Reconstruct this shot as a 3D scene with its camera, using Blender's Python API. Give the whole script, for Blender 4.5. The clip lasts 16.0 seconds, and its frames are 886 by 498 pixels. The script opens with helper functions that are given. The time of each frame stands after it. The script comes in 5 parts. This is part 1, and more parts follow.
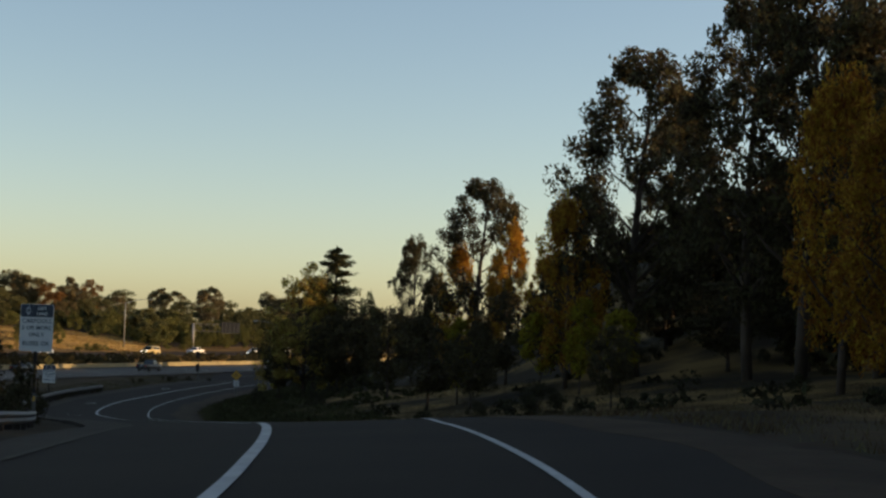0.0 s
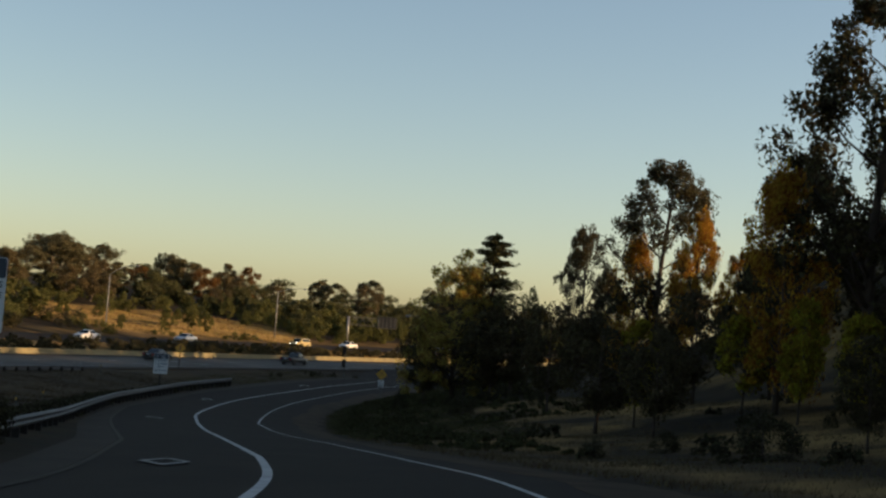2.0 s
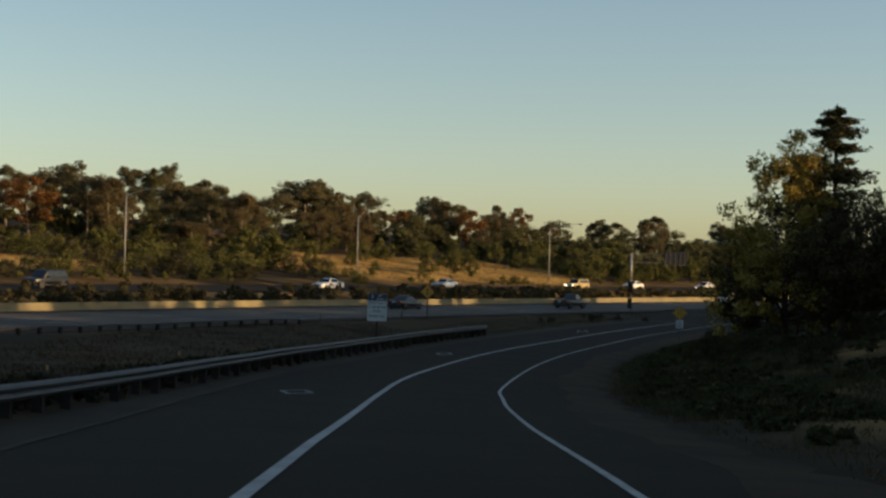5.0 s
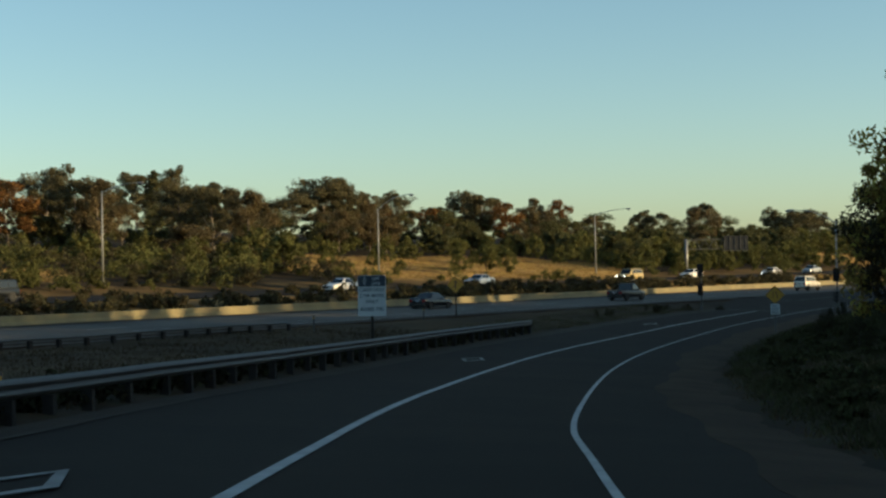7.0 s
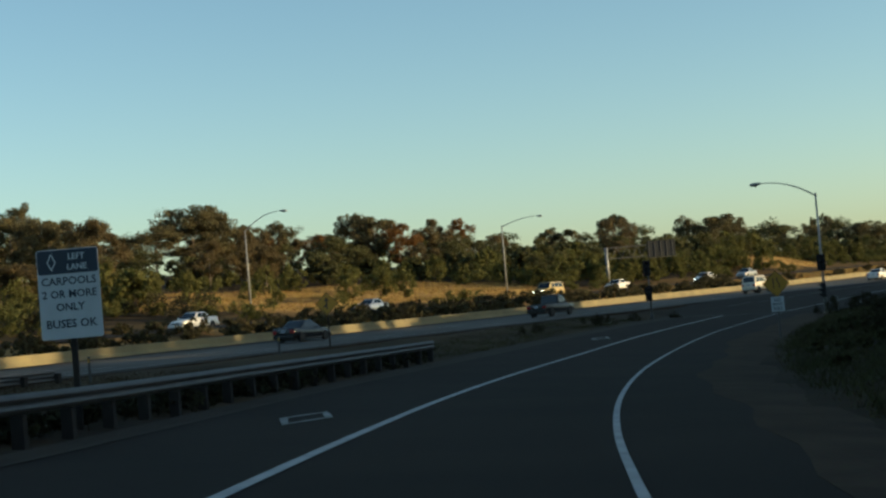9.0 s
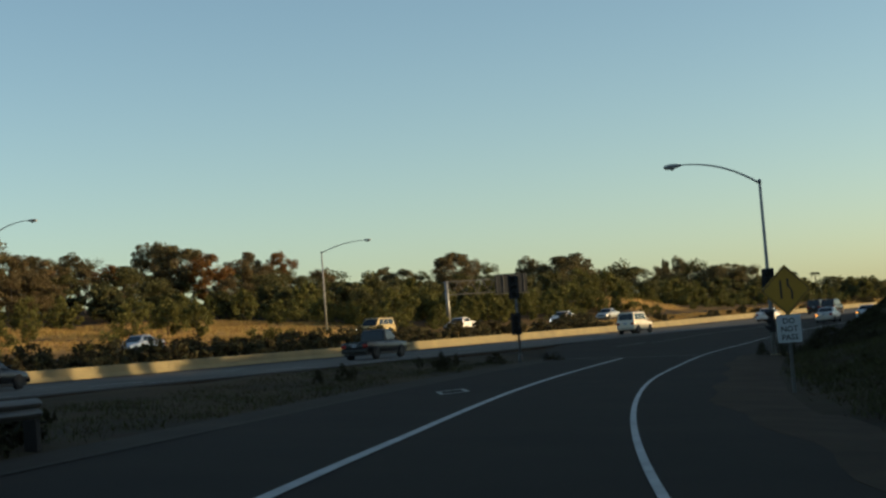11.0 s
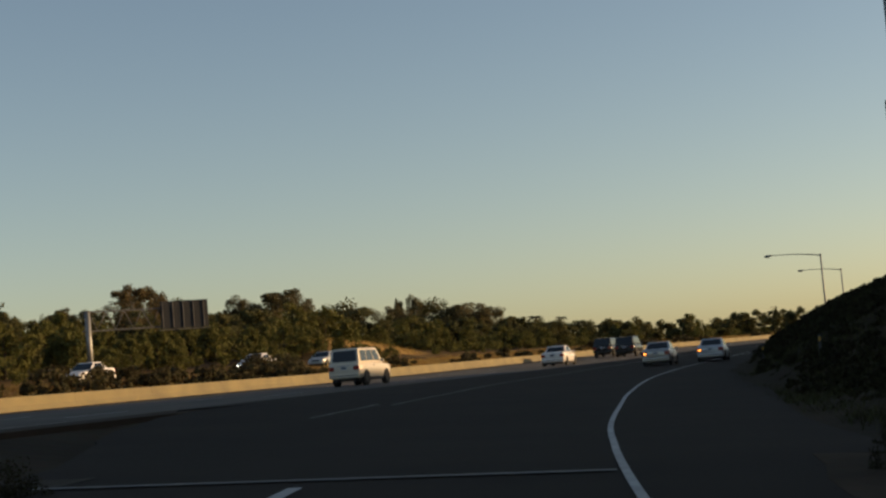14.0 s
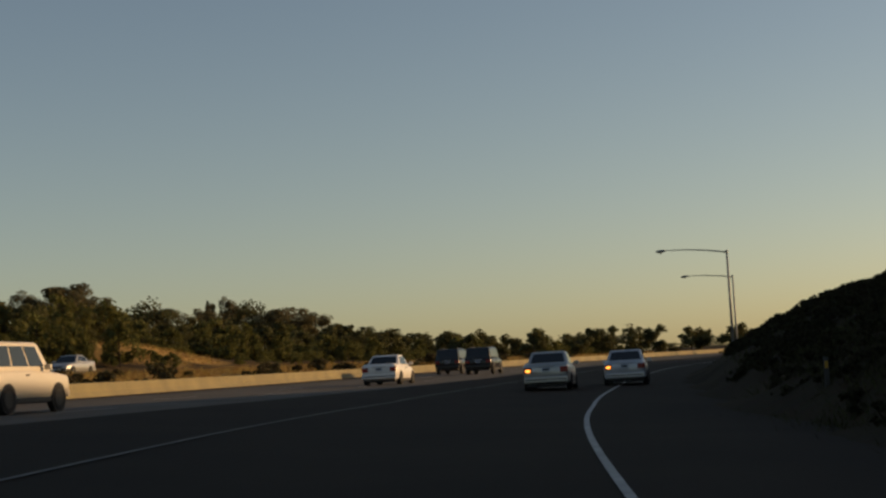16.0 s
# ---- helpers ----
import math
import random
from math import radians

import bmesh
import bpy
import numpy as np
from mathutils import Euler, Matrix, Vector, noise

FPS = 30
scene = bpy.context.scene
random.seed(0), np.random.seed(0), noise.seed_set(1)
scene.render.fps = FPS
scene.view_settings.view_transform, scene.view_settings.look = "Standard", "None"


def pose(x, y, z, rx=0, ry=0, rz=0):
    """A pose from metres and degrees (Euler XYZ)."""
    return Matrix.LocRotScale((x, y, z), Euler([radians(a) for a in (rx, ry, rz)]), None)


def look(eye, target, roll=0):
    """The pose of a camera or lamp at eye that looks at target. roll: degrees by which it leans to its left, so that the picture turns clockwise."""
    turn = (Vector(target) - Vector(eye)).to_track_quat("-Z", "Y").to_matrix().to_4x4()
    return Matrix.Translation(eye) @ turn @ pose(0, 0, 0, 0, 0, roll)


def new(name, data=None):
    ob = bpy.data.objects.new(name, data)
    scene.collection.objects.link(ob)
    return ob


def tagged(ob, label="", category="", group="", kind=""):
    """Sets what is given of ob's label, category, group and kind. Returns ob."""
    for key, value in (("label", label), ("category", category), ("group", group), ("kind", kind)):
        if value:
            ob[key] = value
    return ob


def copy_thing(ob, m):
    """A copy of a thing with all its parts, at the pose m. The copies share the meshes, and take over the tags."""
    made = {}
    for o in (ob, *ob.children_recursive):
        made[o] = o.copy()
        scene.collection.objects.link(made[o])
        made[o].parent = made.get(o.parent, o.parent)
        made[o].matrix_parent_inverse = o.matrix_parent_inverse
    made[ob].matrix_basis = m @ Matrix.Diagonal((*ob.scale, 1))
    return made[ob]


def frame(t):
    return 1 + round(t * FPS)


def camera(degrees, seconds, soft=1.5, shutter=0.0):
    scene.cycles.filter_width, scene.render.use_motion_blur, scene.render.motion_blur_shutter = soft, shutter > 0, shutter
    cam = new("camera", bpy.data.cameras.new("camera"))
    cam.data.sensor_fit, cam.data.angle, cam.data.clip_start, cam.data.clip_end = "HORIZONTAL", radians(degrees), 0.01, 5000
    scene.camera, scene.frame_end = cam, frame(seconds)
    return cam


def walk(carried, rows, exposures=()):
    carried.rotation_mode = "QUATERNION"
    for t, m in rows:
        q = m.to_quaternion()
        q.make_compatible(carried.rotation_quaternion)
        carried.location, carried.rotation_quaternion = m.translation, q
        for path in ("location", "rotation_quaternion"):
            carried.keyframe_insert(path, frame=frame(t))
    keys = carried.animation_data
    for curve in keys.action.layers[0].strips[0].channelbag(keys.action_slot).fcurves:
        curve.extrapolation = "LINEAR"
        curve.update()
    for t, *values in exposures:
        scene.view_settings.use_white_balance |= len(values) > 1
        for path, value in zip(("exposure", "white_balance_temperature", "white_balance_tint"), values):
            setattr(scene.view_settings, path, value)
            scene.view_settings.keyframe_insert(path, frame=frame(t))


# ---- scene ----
cam = camera(32.0, 16.0, 2.5)
PATH = [
    (0, (-1.237, 18.298, 7.582), (-1.387, 20.289, 7.701), 1.9),
    (0.5, (-1.484, 23.275, 7.606), (-1.695, 25.26, 7.736), 2.5),
    (1, (-1.897, 28.576, 7.592), (-2.161, 30.554, 7.724), 3.5),
    (1.5, (-2.492, 33.561, 7.574), (-2.806, 35.534, 7.683), 4.4),
    (2, (-3.231, 38.79, 7.489), (-3.598, 40.753, 7.599), 4.5),
    (2.5, (-4.08, 44.192, 7.426), (-4.503, 46.145, 7.51), 4.9),
    (3, (-5.24, 49.72, 7.211), (-5.728, 51.659, 7.274), 4.8),
    (3.5, (-6.612, 55.636, 6.941), (-7.167, 57.557, 6.973), 4.1),
    (4, (-8.186, 61.812, 6.444), (-8.807, 63.713, 6.472), 3.5),
    (4.5, (-10.1, 67.843, 6.13), (-10.772, 69.726, 6.162), 2.3),
    (5, (-12.169, 73.844, 5.733), (-12.878, 75.713, 5.759), 1.7),
    (5.2, (-12.938, 76.329, 5.658), (-13.659, 78.194, 5.689), 1.5),
    (7.3, (-22.929, 104.037, 3.883), (-23.682, 105.89, 3.924), -1.8),
    (7.5, (-23.932, 106.881, 3.714), (-24.678, 108.737, 3.761), -2.42),
    (8.0, (-26.428, 114.16, 3.327), (-27.147, 116.025, 3.378), -3.25),
    (8.5, (-29.109, 121.882, 2.984), (-29.787, 123.763, 3.051), -4.3),
    (9, (-31.689, 130.44, 2.646), (-32.321, 132.336, 2.725), -4.9),
    (9.2, (-32.494, 134.04, 2.476), (-33.11, 135.941, 2.566), -4.75),
    (11.3, (-41.242, 171.027, 1.768), (-41.626, 172.986, 1.892), -4.3),
    (11.5, (-41.805, 174.741, 1.732), (-42.163, 176.705, 1.852), -4.2),
    (12, (-43.119, 184.141, 1.648), (-43.415, 186.115, 1.777), -4.3),
    (12.5, (-44.141, 193.63, 1.541), (-44.377, 195.611, 1.674), -4.4),
    (13, (-44.918, 203.294, 1.528), (-45.1, 205.281, 1.668), -4.6),
    (13.3, (-45.272, 209.134, 1.504), (-45.418, 211.124, 1.65), -4.5),
    (13.5, (-45.454, 213.058, 1.516), (-45.578, 215.049, 1.665), -4.5),
    (14, (-45.5, 222.9, 1.659), (-45.572, 224.892, 1.824), -4.9),
    (14.5, (-45.46, 231.95, 1.833), (-45.481, 233.944, 1.988), -4.9),
    (15, (-45.148, 241.004, 1.84), (-45.12, 242.997, 2.005), -4.0),
    (15.5, (-44.716, 250.661, 1.85), (-44.637, 252.654, 2.008), -3.3),
    (16, (-44.181, 260.073, 1.85), (-44.041, 262.061, 2.019), -3.3),
]
EXPOSURES = [(0, 0.66, 6150, 11), (5.2, 0.42, 6100, 8), (7.3, 0.60, 5400, -6), (9.2, 0.62, 5400, -6), (11.3, 0.52, 5850, 1), (13.5, 0.31, 6250, 11), (16, -0.14, 6550, 13)]
walk(cam, [(t, look(eye, target, roll)) for t, eye, target, roll in PATH], EXPOSURES)

# ---------------------------------------------------------------- light
SUN_AZ = 80.0    # degrees clockwise from +y
SUN_EL = 10.6

world = bpy.data.worlds.new("world")
world.use_nodes = True
scene.world = world
wn = world.node_tree.nodes
sky = wn.new("ShaderNodeTexSky")
sky.sky_type = "NISHITA"
sky.sun_disc = False
sky.sun_elevation = radians(SUN_EL)
sky.sun_rotation = radians(SUN_AZ)
sky.altitude = 50
sky.air_density = 0.9
sky.dust_density = 1.0
sky.ozone_density = 0.3
wn["Background"].inputs["Strength"].default_value = 0.108
world.node_tree.links.new(sky.outputs["Color"], wn["Background"].inputs["Color"])

sun = new("sun", bpy.data.lights.new("sun", "SUN"))
sun.data.energy = 5.0
sun.data.angle = radians(0.5)
sun.data.color = (1.0, 0.63, 0.29)
az, el = radians(SUN_AZ), radians(SUN_EL)
sun_dir = Vector((math.sin(az) * math.cos(el), math.cos(az) * math.cos(el), math.sin(el)))
sun.matrix_world = look(sun_dir * 900, (0, 0, 0))

# ---------------------------------------------------------------- materials
def material(name, base, rough=0.7, metal=0.0, vary=0.25, scale=3.0, fine=40.0, bump=0.15, second=None,
             per_object=0.0, per_island=0.0, emission=None, translucent=0.0, spec=0.5):
    """Principled surface with stains at one scale, grain at another and a little relief."""
    m = bpy.data.materials.new(name)
    m.use_nodes = True
    nt = m.node_tree
    n, link = nt.nodes, nt.links.new
    b = n["Principled BSDF"]
    b.inputs["Roughness"].default_value = rough
    b.inputs["Metallic"].default_value = metal
    b.inputs["Specular IOR Level"].default_value = spec
    tc = n.new("ShaderNodeTexCoord")
    big, small = n.new("ShaderNodeTexNoise"), n.new("ShaderNodeTexNoise")
    big.inputs["Scale"].default_value, big.inputs["Detail"].default_value = scale, 5
    small.inputs["Scale"].default_value, small.inputs["Detail"].default_value = fine, 3
    for t in (big, small):
        link(tc.outputs["Object"], t.inputs["Vector"])
    ramp = n.new("ShaderNodeValToRGB")
    ramp.color_ramp.elements[0].position, ramp.color_ramp.elements[1].position = 0.3, 0.72
    two = second or tuple(c * (1 - vary) for c in base)
    ramp.color_ramp.elements[0].color = (*two, 1)
    ramp.color_ramp.elements[1].color = (*base, 1)
    link(big.outputs["Fac"], ramp.inputs["Fac"])
    mix = n.new("ShaderNodeMix")
    mix.data_type, mix.blend_type = "RGBA", "MULTIPLY"
    mix.inputs["Factor"].default_value = vary
    link(ramp.outputs["Color"], mix.inputs["A"])
    link(small.outputs["Color"], mix.inputs["B"])
    out = mix.outputs["Result"]
    if per_object or per_island:
        src = n.new("ShaderNodeObjectInfo") if per_object else n.new("ShaderNodeNewGeometry")
        amount = per_object or per_island
        hsv = n.new("ShaderNodeHueSaturation")
        mr = n.new("ShaderNodeMapRange")
        mr.inputs["To Min"].default_value, mr.inputs["To Max"].default_value = 1 - amount, 1 + amount
        link(src.outputs["Random" if per_object else "Random Per Island"], mr.inputs["Value"])
        link(mr.outputs["Result"], hsv.inputs["Value"])
        mh = n.new("ShaderNodeMapRange")
        mh.inputs["To Min"].default_value, mh.inputs["To Max"].default_value = 0.5 - amount * 0.07, 0.5 + amount * 0.07
        link(src.outputs["Random" if per_object else "Random Per Island"], mh.inputs["Value"])
        link(mh.outputs["Result"], hsv.inputs["Hue"])
        link(out, hsv.inputs["Color"])
        out = hsv.outputs["Color"]
    link(out, b.inputs["Base Color"])
    if bump:
        bp = n.new("ShaderNodeBump")
        bp.inputs["Strength"].default_value = bump
        bp.inputs["Distance"].default_value = 0.03
        link(small.outputs["Fac"], bp.inputs["Height"])
        link(bp.outputs["Normal"], b.inputs["Normal"])
    if emission:
        b.inputs["Emission Color"].default_value = (*emission[:3], 1)
        b.inputs["Emission Strength"].default_value = emission[3]
    if translucent:
        tr = n.new("ShaderNodeBsdfTranslucent")
        link(out, tr.inputs["Color"])
        ms = n.new("ShaderNodeMixShader")
        ms.inputs["Fac"].default_value = translucent
        link(b.outputs["BSDF"], ms.inputs[1])
        link(tr.outputs["BSDF"], ms.inputs[2])
        link(ms.outputs["Shader"], n["Material Output"].inputs["Surface"])
    return m


def earth(name, soil, dark, straw):
    """Bare soil and leaf litter that give way to golden dry grass where the mesh's straw attribute says so."""
    m = material(name, soil, 0.97, spec=0.05, vary=0.45, scale=0.12, fine=2.2, bump=0.6, second=dark)
    n, link = m.node_tree.nodes, m.node_tree.links.new
    b = n["Principled BSDF"]
    was = b.inputs["Base Color"].links[0].from_socket
    tc, mask, tex = n.new("ShaderNodeTexCoord"), n.new("ShaderNodeAttribute"), n.new("ShaderNodeTexNoise")
    mask.attribute_name = "straw"
    tex.inputs["Scale"].default_value, tex.inputs["Detail"].default_value = 0.16, 7
    link(tc.outputs["Object"], tex.inputs["Vector"])
    tr = n.new("ShaderNodeMapRange")
    tr.inputs["From Min"].default_value, tr.inputs["From Max"].default_value = 0.34, 0.56
    link(tex.outputs["Fac"], tr.inputs["Value"])
    mul = n.new("ShaderNodeMath")
    mul.operation = "MULTIPLY"
    link(tr.outputs["Result"], mul.inputs[0])
    link(mask.outputs["Fac"], mul.inputs[1])
    mix = n.new("ShaderNodeMix")
    mix.data_type = "RGBA"
    link(mul.outputs["Value"], mix.inputs["Factor"])
    link(was, mix.inputs["A"])
    mix.inputs["B"].default_value = (*straw, 1)
    link(mix.outputs["Result"], b.inputs["Base Color"])
    return m


M_GROUND = earth("dry_ground", (0.060, 0.045, 0.026), (0.028, 0.023, 0.015), (0.41, 0.26, 0.085))
M_ASPHALT = material("asphalt", (0.027, 0.0198, 0.0138), 0.92, spec=0.1, vary=0.3, scale=0.3, fine=25, bump=0.25, second=(0.017, 0.0124, 0.009))
M_SHOULDER = material("worn_asphalt", (0.048, 0.036, 0.025), 0.92, spec=0.12, vary=0.35, scale=0.4, fine=20, bump=0.3)
M_DUST = material("dusty_roadside_dirt", (0.082, 0.060, 0.040), 0.97, spec=0.05, vary=0.4, scale=0.5, fine=9, bump=0.4, second=(0.045, 0.034, 0.023))
M_CONCRETE_ROAD = material("grooved_concrete", (0.115, 0.104, 0.09), 0.88, spec=0.2, vary=0.35, scale=0.22, fine=12, bump=0.15, second=(0.066, 0.059, 0.05))
M_PAINT = material("road_paint", (0.46, 0.46, 0.45), 0.7, vary=0.3, scale=1.5, fine=18, bump=0.1, second=(0.28, 0.28, 0.27))
M_PAINT_WORN = material("worn_road_paint", (0.052, 0.038, 0.022), 0.85, vary=0.5, scale=0.8, fine=12, bump=0.1, second=(0.03, 0.023, 0.016), spec=0.15)
M_PAINT_OLD = material("old_road_paint", (0.34, 0.335, 0.32), 0.75, vary=0.45, scale=1.2, fine=16, bump=0.1, second=(0.15, 0.145, 0.135))
M_PAINT_FAINT = material("faint_road_paint", (0.16, 0.155, 0.145), 0.75, vary=0.5, scale=0.8, fine=14, bump=0.1, second=(0.06, 0.056, 0.05))
M_CONCRETE = material("barrier_concrete", (0.27, 0.225, 0.105), 0.85, vary=0.3, scale=0.6, fine=14, bump=0.2, second=(0.18, 0.15, 0.08))
M_GALV = material("galvanised_steel", (0.125, 0.125, 0.12), 0.65, metal=0.3, vary=0.25, scale=1.5, fine=30, bump=0.05)
M_POLE = material("grey_painted_steel", (0.30, 0.30, 0.29), 0.55, metal=0.3, vary=0.2, scale=2, fine=30, bump=0.05)
M_WOOD = material("weathered_wood", (0.024, 0.019, 0.014), 0.9, vary=0.4, scale=3, fine=30, bump=0.4)
M_BLACK = material("black_enamel", (0.007, 0.007, 0.008), 0.7, vary=0.2, scale=4, bump=0.05)
M_LENS = material("dark_signal_lens", (0.008, 0.006, 0.006), 0.55, vary=0.2, scale=20, bump=0.0)
M_SIGN_WHITE = material("white_sign_sheet", (0.50, 0.55, 0.58), 0.5, vary=0.12, scale=2, fine=20, bump=0.02)
M_SIGN_BLACK = material("black_sign_sheet", (0.02, 0.022, 0.025), 0.5, vary=0.2, scale=2, bump=0.02)
M_SIGN_YELLOW = material("yellow_sign_sheet", (0.46, 0.26, 0.02), 0.5, vary=0.15, scale=2, bump=0.02)
M_SIGN_BACK = material("bare_aluminium_back", (0.30, 0.30, 0.29), 0.5, metal=0.5, vary=0.2, scale=2, bump=0.02)
M_SIGN_NAVY = material("navy_sign_sheet", (0.012, 0.028, 0.055), 0.5, vary=0.2, scale=2, bump=0.02)
M_DARK_STEEL = material("weathered_dark_steel", (0.15, 0.145, 0.135), 0.65, metal=0.2, vary=0.3, scale=2, bump=0.05)
M_SIGN_GREEN = material("dull_panel_back", (0.02, 0.022, 0.024), 0.6, metal=0.2, vary=0.25, scale=0.8, bump=0.05)
M_GREY_BOX = material("grey_cabinet_paint", (0.075, 0.072, 0.066), 0.6, vary=0.3, scale=3, bump=0.05)
M_RUBBER = material("tyre_rubber", (0.018, 0.018, 0.018), 0.85, vary=0.3, scale=5, bump=0.2)
M_RIM = material("alloy_rim", (0.45, 0.45, 0.46), 0.35, metal=0.8, vary=0.15, scale=6, bump=0.0)
M_GLASS = material("dark_car_glass", (0.012, 0.014, 0.016), 0.08, vary=0.1, scale=1, bump=0.0)
M_TRIM = material("black_plastic", (0.02, 0.02, 0.02), 0.6, vary=0.2, scale=6, bump=0.05)
M_TAIL = material("red_tail_lens", (0.28, 0.012, 0.012), 0.25, vary=0.2, scale=8, bump=0.0)
M_TAIL_ON = material("lit_amber_lens", (0.6, 0.2, 0.03), 0.3, vary=0.1, bump=0.0, emission=(1.0, 0.35, 0.05, 3.0))
M_HEAD = material("clear_lamp_lens", (0.55, 0.56, 0.56), 0.15, vary=0.1, scale=8, bump=0.0)
M_HEAD_ON = material("lit_head_lamp", (0.8, 0.8, 0.75), 0.2, vary=0.1, bump=0.0, emission=(1.0, 0.9, 0.7, 6.0))
M_PLATE = material("plate_sheet", (0.45, 0.50, 0.58), 0.5, vary=0.1, scale=8, bump=0.0)


def car_paint(name, c, metal=0.35, rough=0.32):
    return material(name, c, rough, metal, vary=0.08, scale=0.8, fine=60, bump=0.0)


M_SILVER = car_paint("silver_car_paint", (0.46, 0.46, 0.44), 0.55)
M_SILVER_B = car_paint("pale_silver_car_paint", (0.50, 0.52, 0.54), 0.5)
M_WHITE_CAR = car_paint("white_car_paint", (0.74, 0.72, 0.68), 0.0)
M_CREAM_CAR = car_paint("cream_car_paint", (0.66, 0.60, 0.48), 0.0)
M_DARK_CAR = car_paint("black_car_paint", (0.014, 0.015, 0.018), 0.2, 0.25)
M_GREY_CAR = car_paint("dark_grey_car_paint", (0.013, 0.015, 0.017), 0.2)
M_TAN_CAR = car_paint("gold_car_paint", (0.48, 0.36, 0.14), 0.3)

M_BARK = material("brown_bark", (0.085, 0.06, 0.042), 0.95, vary=0.5, scale=1.2, fine=14, bump=0.6)
M_BARK_PALE = material("pale_gum_bark", (0.34, 0.29, 0.22), 0.9, vary=0.4, scale=0.8, fine=10, bump=0.4, second=(0.17, 0.12, 0.08))


def leaf(name, c, island=0.45, tr=0.25):
    return material(name, c, 0.85, vary=0.3, scale=0.35, fine=3, bump=0.0, per_island=island, translucent=tr, spec=0.12)


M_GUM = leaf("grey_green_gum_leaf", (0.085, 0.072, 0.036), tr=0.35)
# the _FAR leaf colours are paler copies with the hillside's sunlight put into them
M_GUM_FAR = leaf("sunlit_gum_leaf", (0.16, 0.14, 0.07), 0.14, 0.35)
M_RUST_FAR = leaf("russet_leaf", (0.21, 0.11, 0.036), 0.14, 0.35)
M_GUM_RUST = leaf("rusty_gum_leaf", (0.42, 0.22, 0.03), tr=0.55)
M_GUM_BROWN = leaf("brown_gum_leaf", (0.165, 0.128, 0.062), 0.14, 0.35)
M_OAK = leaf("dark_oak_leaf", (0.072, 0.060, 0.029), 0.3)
M_OAK_FAR = leaf("sunlit_oak_leaf", (0.125, 0.122, 0.05), 0.14, 0.35)
M_BUSH = leaf("olive_bush_leaf", (0.15, 0.148, 0.045), 0.16, 0.36)
M_BRUSH = leaf("dark_brush_leaf", (0.050, 0.046, 0.024))
M_HEDGE = leaf("dusty_olive_leaf", (0.085, 0.074, 0.036), 0.3)
# olive leaf brightened to gold, for sunlight that other trees block
M_SYC = leaf("sunlit_olive_leaf", (0.38, 0.285, 0.07), tr=0.5)
M_SPRUCE = leaf("deep_green_needle", (0.12, 0.11, 0.045), tr=0.25)
M_FRESH = leaf("yellow_green_leaf", (0.27, 0.22, 0.02), tr=0.45)
M_PALM = leaf("palm_frond", (0.05, 0.05, 0.022))
M_STRAW = leaf("golden_straw", (0.44, 0.29, 0.095), tr=0.3)
M_GRASS = leaf("dry_grass_blade", (0.11, 0.082, 0.043), tr=0.3)
M_GORE = leaf("brown_dead_grass", (0.062, 0.046, 0.025), tr=0.25)
M_WEED = leaf("green_weed_blade", (0.072, 0.070, 0.030), tr=0.3)

# ---------------------------------------------------------------- mesh tools
def mesh_from(name, verts, faces, mat, smooth=False):
    me = bpy.data.meshes.new(name)
    me.from_pydata([tuple(v) for v in verts], [], [tuple(f) for f in faces])
    me.materials.append(mat)
    if smooth:
        me.polygons.foreach_set("use_smooth", [True] * len(me.polygons))
    me.update()
    return me


def piece(name, verts, faces, mat, parent=None, label="", smooth=False):
    ob = new(name, mesh_from(name, verts, faces, mat, smooth))
    if parent is not None:
        ob.parent = parent
    return tagged(ob, label)


def part(name, bm, mat, parent, label="", smooth=False):
    me = bpy.data.meshes.new(name)
    bm.to_mesh(me)
    bm.free()
    me.materials.append(mat)
    if smooth:
        me.polygons.foreach_set("use_smooth", [True] * len(me.polygons))
    ob = new(name, me)
    ob.parent = parent
    return tagged(ob, label)


def thing(name, label, category, group="", kind=""):
    return tagged(new(name), label, category, group, kind)


def box_bm(bm, x0, x1, y0, y1, z0, z1, bevel=0.0):
    r = bmesh.ops.create_cube(bm, size=1.0)
    vs = r["verts"]
    for v in vs:
        v.co = Vector((x0 + (v.co.x + 0.5) * (x1 - x0), y0 + (v.co.y + 0.5) * (y1 - y0), z0 + (v.co.z + 0.5) * (z1 - z0)))
    if bevel:
        es = list({e for v in vs for e in v.link_edges})
        bmesh.ops.bevel(bm, geom=es, offset=bevel, segments=2, affect="EDGES", profile=0.6)
    return bm


def box(name, x0, x1, y0, y1, z0, z1, mat, parent, label="", bevel=0.0):
    return part(name, box_bm(bmesh.new(), x0, x1, y0, y1, z0, z1, bevel), mat, parent, label)


